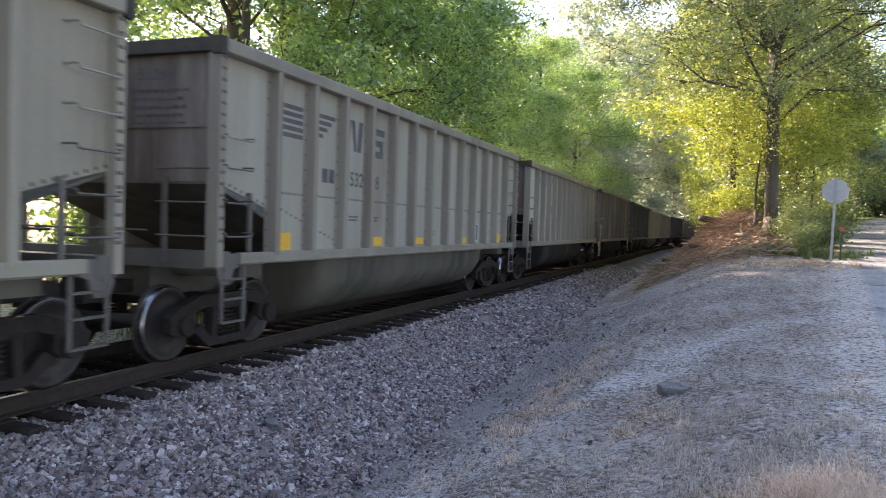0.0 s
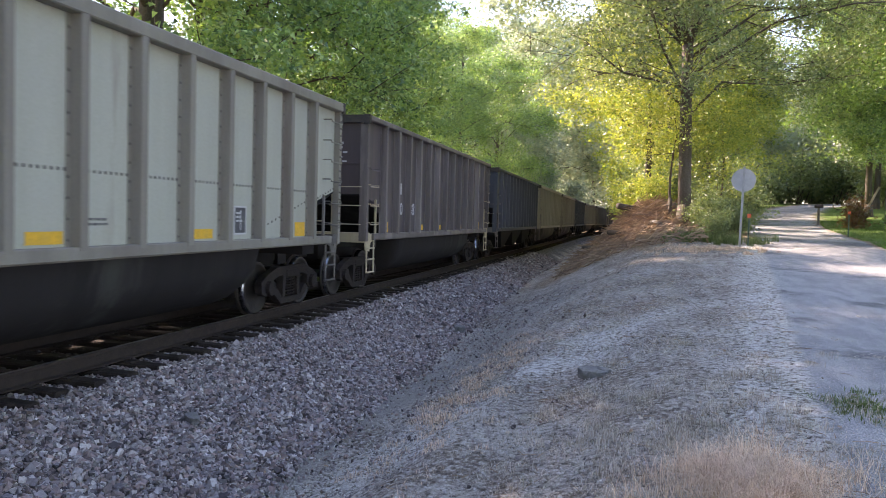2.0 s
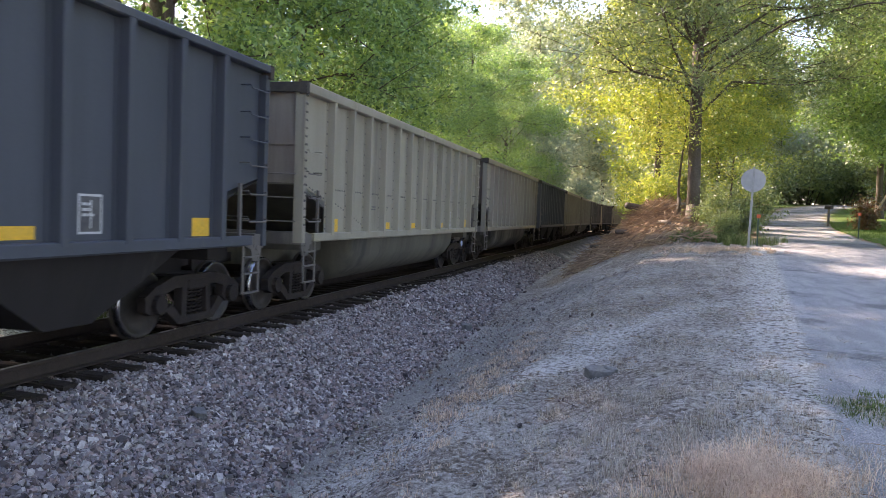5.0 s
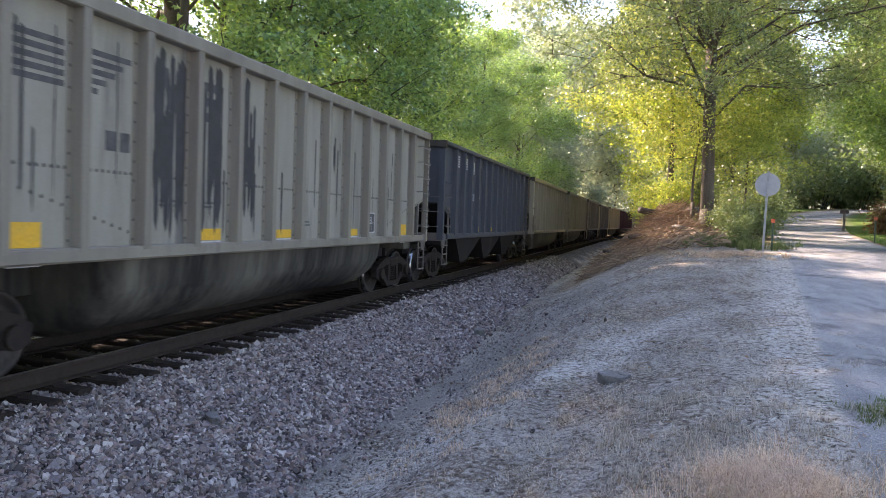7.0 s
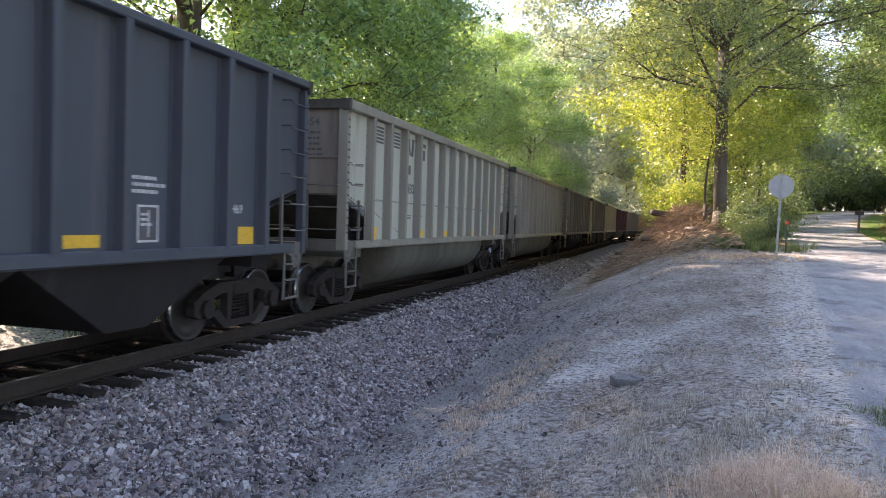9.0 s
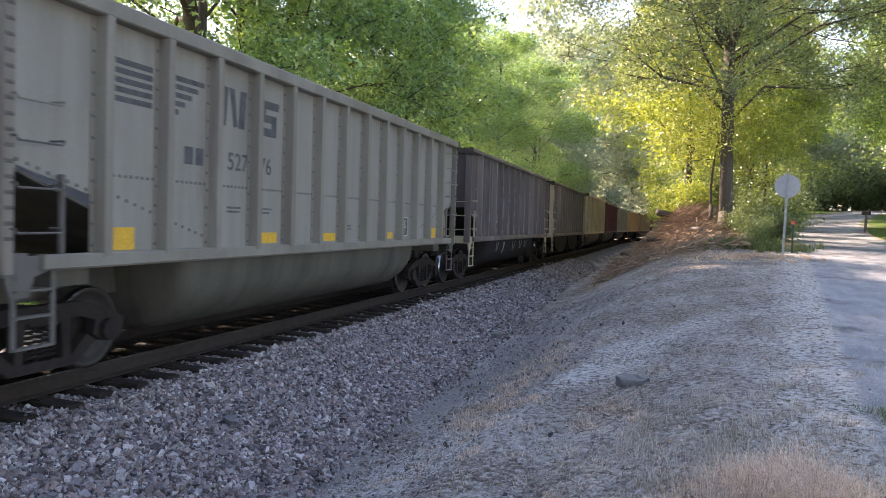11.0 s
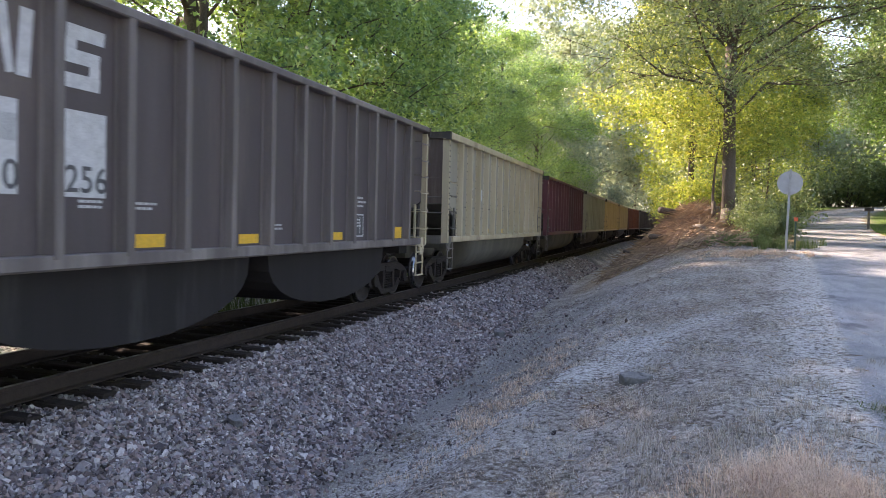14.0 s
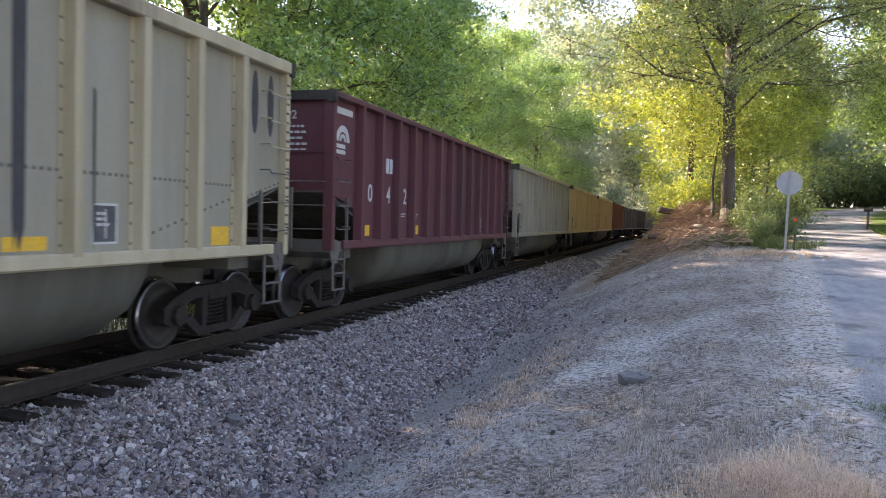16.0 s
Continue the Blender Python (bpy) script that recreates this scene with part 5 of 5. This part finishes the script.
for x, y, turn, size in ((13.5, 33, 150, 0.9), (17, 62, 270, 1.1), (20, 50, 30, 1.1), (12.6, 40.5, 330, 1.05), (17.5, 56, 120, 1.2), (22, 78, 95, 1.2)):
    again(ash, x, y, turn, size)
# unseen trees added behind and right of the camera to screen sky light
for x, y, turn, size in ((15, 19, 20, 1.0), (14, 7, 110, 1.05), (16, -5, 200, 1.1), (12, -17, 290, 1.0), (1, -22, 60, 1.1), (-10, -26, 150, 1.1)):
    again(ash, x, y, turn, size)
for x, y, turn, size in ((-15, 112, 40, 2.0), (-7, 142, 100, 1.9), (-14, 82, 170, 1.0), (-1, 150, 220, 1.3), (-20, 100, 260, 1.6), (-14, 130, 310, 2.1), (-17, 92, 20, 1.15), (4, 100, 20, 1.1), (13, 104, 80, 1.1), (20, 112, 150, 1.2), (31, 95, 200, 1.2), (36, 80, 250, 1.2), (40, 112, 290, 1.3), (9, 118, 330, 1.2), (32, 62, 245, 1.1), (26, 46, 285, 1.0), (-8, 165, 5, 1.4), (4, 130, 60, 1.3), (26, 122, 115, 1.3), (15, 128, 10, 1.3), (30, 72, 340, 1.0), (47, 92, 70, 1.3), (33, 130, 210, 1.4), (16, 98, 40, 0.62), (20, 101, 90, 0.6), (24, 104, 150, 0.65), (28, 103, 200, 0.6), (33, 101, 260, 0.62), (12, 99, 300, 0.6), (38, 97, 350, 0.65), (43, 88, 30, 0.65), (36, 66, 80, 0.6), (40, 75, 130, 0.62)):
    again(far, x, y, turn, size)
brush = stand(bush("shrub", 5, 1.3, 2.4, 6000, 0.11, M["leaf_mid"], "bright green shrub on the bank"), 3.1, 31.2, 0, 0.75)
for x, y, turn, size in ((2.9, 29.4, 40, 0.5), (3.7, 31.5, 120, 0.6), (3.4, 35, 210, 1.0), (7.0, 64, 30, 2.0), (9.0, 72, 80, 2.2), (11.5, 82, 140, 2.2), (14, 92, 190, 2.4), (20, 96, 220, 2.4), (24, 84, 20, 2.2), (28, 92, 70, 2.2), (5.8, 52, 350, 1.4), (1.0, 42.5, 300, 1.2), (0.4, 46, 60, 1.4), (0.6, 51, 170, 1.6), (0.8, 57, 40, 1.8), (2.5, 50, 240, 1.5), (1.5, 63, 100, 2.0), (3.2, 70, 10, 2.2), (4.4, 36, 260, 1.1), (1.4, 43, 20, 1.3), (2.6, 56, 90, 1.8), (4.8, 42, 140, 1.1)):
    again(brush, x, y, turn, size)
# a brighter twin of the bank shrub, sunlight put into its leaf colour
lit = stand(bush("shrub", 25, 1.3, 2.6, 7000, 0.12, M["leaf_sunlit"], "sapling thicket on the bank with sunlight in its yellow-green colour"), 0.2, 41.0, 0, 1.0)
for x, y, turn, size in ((-0.3, 45, 70, 1.1), (0.4, 48, 150, 1.4), (0.3, 53, 220, 1.5), (0.6, 61, 300, 1.8), (0.9, 39.5, 30, 1.0), (1.6, 70, 110, 2.2)):
    again(lit, x, y, turn, size)
under = stand(bush("undergrowth_shrub", 15, 1.2, 2.2, 5000, 0.14, M["leaf_oak"], "green undergrowth behind the railway"), -11.6, 4.0)
for k, y in enumerate((0.5, 6.4, 12.6, 15.0, 17.6, 20.4, 23.0, 26.0, 29.0, 32.5, 36.0, 40.0, 45.0, 50.0)):
    again(under, -11.5 - 0.5 * (k % 3), y, 67 * k, 1.0 + 0.12 * (k % 4))
for k, (x, y) in enumerate(((16, 97), (18, 93), (22, 95), (24, 99), (12, 95), (27, 97), (8, 110), (14, 112), (20, 115), (26, 116), (32, 112), (38, 104), (44, 98), (46, 84), (42, 66), (36, 58), (2, 112), (-24, 70), (-24, 80), (-26, 90), (-27, 60), (-26, 48), (-26, 38))):
    again(brush, x, y, 53 * k, 2.6 + 0.3 * (k % 3), "dense green thicket at the edge of the woods")


# ---- by the road ----
def post_thing(name, label, category):
    return tagged(new(name), label, category)


def at_ground(thing, x, y, turn=0.0, lean=(0, 0)):
    thing.location = (x, y, float(ground_z(x, y)) - 0.03)
    thing.rotation_euler = (radians(lean[0]), radians(lean[1]), radians(turn))
    return thing


sign = post_thing("railway_sign", "back of a round grey metal warning sign on its post", "road sign")
disc = [(0.38 * math.cos(2 * math.pi * k / 40), 2.22 + 0.38 * math.sin(2 * math.pi * k / 40)) for k in range(40)]
part("sign_plate", Shape().prism(disc, 0.0, 0.006, "y"), M["sign_metal"], sign, "plain grey back of the plate")
part("post", Shape().prism([(-0.035, -0.045), (0.035, -0.045), (0.035, -0.005), (0.022, -0.005), (0.022, -0.033), (-0.022, -0.033), (-0.022, -0.005), (-0.035, -0.005)], -0.3, 2.66, "z"), M["galvanised"], sign, "galvanised channel post")
for z in (1.98, 2.46):
    part("bolt", Shape().tube([(0, -0.055, z), (0, 0.012, z)], 0.012, 6), M["galvanised"], sign)
at_ground(sign, 3.5, 26.6, -6, (0, 1.2))

marker = post_thing("marker_post", "thin dark green marker post with an orange reflector", "marker post")
part("post", Shape().prism([(-0.025, -0.02), (0.025, -0.02), (0.025, 0.0), (-0.025, 0.0)], -0.2, 1.12, "z"), M["green_post"], marker)
part("reflector", Shape().box(-0.06, 0.06, -0.035, -0.022, 0.98, 1.1), M["orange"], marker, "orange reflector")
at_ground(marker, 3.82, 27.0)
marker2 = copy_thing(marker, pose(0, 0, 0))
marker2.rotation_mode = "XYZ"
at_ground(tagged(marker2, "dark roadside marker post with a red reflector by the lawn"), 8.75, 34.5)

mailbox = post_thing("mailbox", "dark mailbox on a wooden post by the lane", "mailbox")
part("post", Shape().box(-0.05, 0.05, -0.05, 0.05, -0.3, 1.05), M["grey_wood"], mailbox)
part("box", Shape().prism([(-0.09, 1.05), (0.09, 1.05), (0.09, 1.2)] + [(0.09 * math.cos(math.pi * k / 8), 1.2 + 0.09 * math.sin(math.pi * k / 8)) for k in range(1, 8)] + [(-0.09, 1.2)], -0.26, 0.26, "y"), M["steel_dark"], mailbox)
at_ground(mailbox, 11.0, 50.0, 30)

pole = post_thing("leaning_pole", "pale wooden pole leaning beside the shrubs", "pole")
part("shaft", Shape().tube([(0, 0, -0.3), (0, 0, 2.6)], 0.07, 8, 0.85), M["pale_wood"], pole)
at_ground(pole, 12.3, 47.0, 0, (0, 25))
mast = post_thing("utility_pole", "tall grey wooden utility pole on the lawn", "utility pole")
part("shaft", Shape().tube([(0, 0, -0.5), (0, 0, 8.5)], 0.15, 10, 0.75), M["grey_wood"], mast)
part("crossarm", Shape().box(-0.9, 0.9, -0.06, 0.06, 7.9, 8.02), M["grey_wood"], mast)
at_ground(mast, 14.3, 48.5, 20)
stand(bush("shrub", 11, 0.75, 1.6, 2200, 0.14, M["leaf_red"], "reddish-brown garden shrub on the lawn", 8), 11.9, 46.0)
stand(bush("shrub", 12, 0.8, 1.2, 2600, 0.12, M["leaf_oak"], "dark green clipped shrub beside the lane", 8), 13.5, 44.0)

# ---- the bank ----
bank_rng = np.random.default_rng(5)
twigs = Shape()
for k in range(2400):
    x, y = bank_rng.uniform(-2.4, 2.4), bank_rng.uniform(27.0, 38.5)
    if k % 3 == 0:
        x, y = bank_rng.normal(0.3, 0.7), bank_rng.normal(33.0, 1.2)
    z = float(ground_z(x, y)) + bank_rng.uniform(0.0, 0.28)
    ln = bank_rng.uniform(0.3, 1.3)
    a = bank_rng.normal(3.6, 0.7)
    d = Vector((math.cos(a), math.sin(a), bank_rng.normal(-0.25, 0.35))).normalized() * ln
    p = Vector((x, y, z))
    twigs.tube([p - d * 0.5, p + Vector(bank_rng.normal(0, 0.06, 3)), p + d * 0.5], bank_rng.uniform(0.008, 0.028), 3, 0.5)
pile = twigs.mesh("brush_pile")
pile.materials[0] = M["twig"]
tagged(new("brush_pile", pile), "tangle of dry brown twigs and roots on the bank", "brush", kind="stuff")
for k, (x, y, ln, r, turn, tilt) in enumerate(((-0.4, 31.4, 2.4, 0.10, 70, 6), (0.8, 30.9, 1.8, 0.08, 110, 4), (0.2, 34.0, 2.0, 0.14, 40, 18), (1.2, 33.2, 1.4, 0.11, 150, 30), (-1.4, 32.6, 1.9, 0.07, 60, 12))):
    log = part("fallen_log", Shape().tube([(-ln / 2, 0, 0), (-ln / 6, 0.06, 0.05), (ln / 5, -0.05, 0.02), (ln / 2, 0.03, 0.0)], r, 8, 0.7), M["grey_wood"] if k % 2 else M["bark"], None, smooth=True)
    tagged(log, "weathered fallen branch lying on the bank", "log", "fallen branches")
    log.matrix_world = Matrix.Translation((x, y, float(ground_z(x, y)) + r * 0.8)) @ Euler((0, radians(tilt * 0.5), radians(turn))).to_matrix().to_4x4()
sapling = stand(tree("sapling", 41, 5.5, 0.07, 2.2, 1.8, 5000, 0.11, M["leaf_sunlit"], "thin crooked sapling beside the big oak", (0.5, 0), 0.0, 0.3, 9), 1.55, 32.3)
again(sapling, 1.95, 34.0, 140, 1.1)
again(sapling, 3.6, 33.5, 250, 0.9)


# ---- grass, straw and leaves on the ground ----
def blades(name, seed, count, region, height, width, material, label, category, flat=0.6):
    """Thin bent blades, each of two triangles."""
    rng = np.random.default_rng(seed)
    x, y = region(rng, count)
    z = ground_z(x, y) - 0.01
    h = height * rng.uniform(0.4, 1.25, count)
    a = rng.uniform(0, 2 * np.pi, count)
    bend_by = rng.uniform(0.1, flat, count) * h
    w = width * rng.uniform(0.6, 1.4, count)
    base = np.c_[x, y, z]
    out = np.c_[np.cos(a), np.sin(a), np.zeros(count)]
    side = np.c_[-np.sin(a), np.cos(a), np.zeros(count)] * w[:, None]
    up = np.c_[np.zeros(count), np.zeros(count), h]
    middle = base + up * 0.6 + out * bend_by[:, None] * 0.35
    tip = base + up * (1 - 0.35 * flat * rng.uniform(0, 1, count))[:, None] + out * bend_by[:, None]
    v = np.stack([base - side, base + side, middle + side * 0.7, tip, middle - side * 0.7], 1).reshape(-1, 3)
    k = np.arange(count)[:, None] * 5
    f = np.concatenate([k + [0, 1, 2], k + [0, 2, 4], k + [4, 2, 3]])
    return tagged(new(name, fast_mesh(name, v, f, material)), label, category, kind="stuff")


def spots(cx, cy, sx, sy):
    """Tufts: blades gathered round many small centres."""
    def region(rng, n):
        m = max(8, n // 45)
        px, py = rng.normal(cx, sx, m), rng.normal(cy, sy, m)
        k = rng.integers(0, m, n)
        return px[k] + rng.normal(0, 0.07, n), py[k] + rng.normal(0, 0.07, n)
    return region


blades("dry_grass", 1, 9000, spots(0.80, 5.0, 0.27, 0.33), 0.17, 0.0018, M["straw"], "tufts of tall dry straw-coloured grass", "dry grass", 1.9)
blades("dry_grass", 2, 7000, spots(0.5, 6.6, 0.8, 1.0), 0.10, 0.0025, M["straw_grey"], "low dead grass matted on the dirt", "dry grass", 1.2)
blades("dead_grass", 3, 22000, lambda rng, n: (rng.uniform(-2.4, 2.6, n), rng.uniform(3.5, 26, n)), 0.028, 0.0035, M["straw_grey"], "short dead grass scattered over the dirt", "dry grass", 2.4)
blades("dead_grass", 11, 26000, spots(0.1, 11.0, 1.3, 5.0), 0.038, 0.0035, M["straw_grey"], "matted clumps of dead grass on the dirt", "dry grass", 2.2)
blades("dry_grass", 4, 5000, spots(-1.9, 8.5, 0.3, 2.4), 0.08, 0.003, M["straw"], "thin dry grass along the bare track", "dry grass", 1.1)
# pale straw here also stands in for a sunlit strip of ground
blades("dry_grass", 10, 6000, spots(2.5, 25.3, 0.9, 0.6), 0.10, 0.006, M["straw"], "straw-coloured grass added for the sunlit strip before the sign", "dry grass", 1.5)
blades("weeds", 5, 5000, spots(2.9, 28.3, 0.9, 0.6), 0.35, 0.006, M["green_blade"], "green weeds round the sign post", "weeds", 0.8)
blades("weeds", 6, 1200, spots(1.9, 6.95, 0.14, 0.3), 0.06, 0.004, M["green_blade"], "small green weeds at the edge of the lane", "weeds", 1.2)
blades("lawn_grass", 7, 30000, lambda rng, n: ((lambda y: (np.interp(y, ROAD_Y, ROAD_R) + 0.3 + rng.uniform(0, 1, n) ** 1.5 * 9, y))(rng.uniform(20, 55, n))), 0.10, 0.008, M["lawn_blade"], "mown green lawn beside the lane", "lawn", 0.8)

# weeds added to cover the bright ground that shows beneath the cars
blades("weeds", 9, 7000, lambda rng, n: (rng.uniform(-11.4, -9.5, n), np.where(rng.uniform(0, 1, n) < 0.2, rng.uniform(-2, 7.5, n), rng.uniform(11.5, 60, n))), 0.42, 0.012, M["green_blade"], "weeds added along the far side of the track to darken it", "weeds", 0.9)
bits = Shape()
for k in range(700):
    p = Vector((bank_rng.uniform(-3.3, 2.2), 3.6 + 16 * bank_rng.uniform(0, 1) ** 1.3, 0))
    p.z = float(ground_z(p.x, p.y)) + 0.008
    a = bank_rng.uniform(0, 6.28)
    d = Vector((math.cos(a), math.sin(a), bank_rng.normal(0, 0.1))) * bank_rng.uniform(0.03, 0.13)
    bits.tube([p - d, p + Vector((0, 0, 0.008)), p + d], bank_rng.uniform(0.002, 0.005), 3, 0.6)
bits_mesh = bits.mesh("twig_litter")
bits_mesh.materials[0] = M["twig"]
tagged(new("twig_litter", bits_mesh), "small brown twigs strewn over the dirt", "twigs", kind="stuff")

leaf_rng = np.random.default_rng(8)
n_leaf = 900
lx, ly = leaf_rng.uniform(-4.5, 2.0, n_leaf), leaf_rng.uniform(3.5, 22, n_leaf)
lz = ground_z(lx, ly) + 0.015 + 0.05 * (lx < -3.3)
la = leaf_rng.uniform(0, 6.28, n_leaf)
ls = leaf_rng.uniform(0.015, 0.038, n_leaf)
c = np.c_[lx, ly, lz]
u = np.c_[np.cos(la), np.sin(la), leaf_rng.normal(0, 0.3, n_leaf)] * ls[:, None]
w = np.c_[-np.sin(la), np.cos(la), leaf_rng.normal(0, 0.3, n_leaf)] * ls[:, None] * 0.6
v = np.stack([c - u, c + w, c + u, c - w], 1).reshape(-1, 3)
tagged(new("fallen_leaves", fast_mesh("fallen_leaves", v, np.arange(n_leaf * 4).reshape(-1, 4), M["dead_leaf"])), "curled pale brown leaves on dirt and stones", "leaves", kind="stuff")


def lump(name, seed, x, y, sx, sy, sz, turn, material, label, category, lift=0.25):
    """A broken lump with uneven faces."""
    rng = np.random.default_rng(seed)
    bm = bmesh.new()
    bmesh.ops.create_icosphere(bm, subdivisions=2, radius=1)
    for vert in bm.verts:
        k = 1 + 0.22 * noise.noise(vert.co * 1.7 + Vector((seed, 0, 0))) + rng.uniform(-0.07, 0.07)
        vert.co = Vector((max(-0.8, min(0.8, vert.co.x)) * sx * k, max(-0.8, min(0.8, vert.co.y)) * sy * k, max(-0.6, min(0.6, vert.co.z)) * sz * k))
    me_ = bpy.data.meshes.new(name)
    bm.to_mesh(me_)
    bm.free()
    me_.materials.append(material)
    ob = tagged(new(name, me_), label, category)
    ob.location = (x, y, float(ground_z(x, y)) + sz * lift)
    ob.rotation_euler = (0.1, 0.05, radians(turn))
    return ob


lump("asphalt_chunk", 1, -0.36, 8.8, 0.2, 0.13, 0.11, 10, M["rock"], "broken dark chunk of asphalt on the dirt", "rock")
lump("asphalt_chunk", 2, -0.24, 8.85, 0.1, 0.09, 0.08, 60, M["rock"], "small dark chunk of asphalt on the dirt", "rock")
lump("dark_stone", 3, -3.5, 15.9, 0.15, 0.12, 0.15, 20, M["rock"], "dark stone at the foot of the ballast", "rock", 0.55)
lump("flat_stone", 4, -4.5, 7.2, 0.17, 0.07, 0.07, -35, M["rock"], "long flat grey stone lying on the ballast", "rock", 0.9)


# ---- what moves ----
def car_pose(s):
    """A car rests on the track at its two trucks."""
    a, b = track_pose(s - 6.1).translation, track_pose(s + 6.1).translation
    d = b - a
    return Matrix.Translation((a + b) / 2) @ Matrix.Rotation(math.atan2(-d.x, d.y), 4, "Z")


def motions():
    times = [0.5 * i for i in range(33)]
    for car, s in CARS:
        walk(car, [(t, car_pose(s - run(t))) for t in times])
    for ws, y in WHEELS:
        at = Matrix.Translation((0, y, 0.457))
        walk(ws, [(k / FPS, at @ Matrix.Rotation(run(k / FPS) / 0.457, 4, "X")) for k in range(16 * FPS + 1)])


motions()
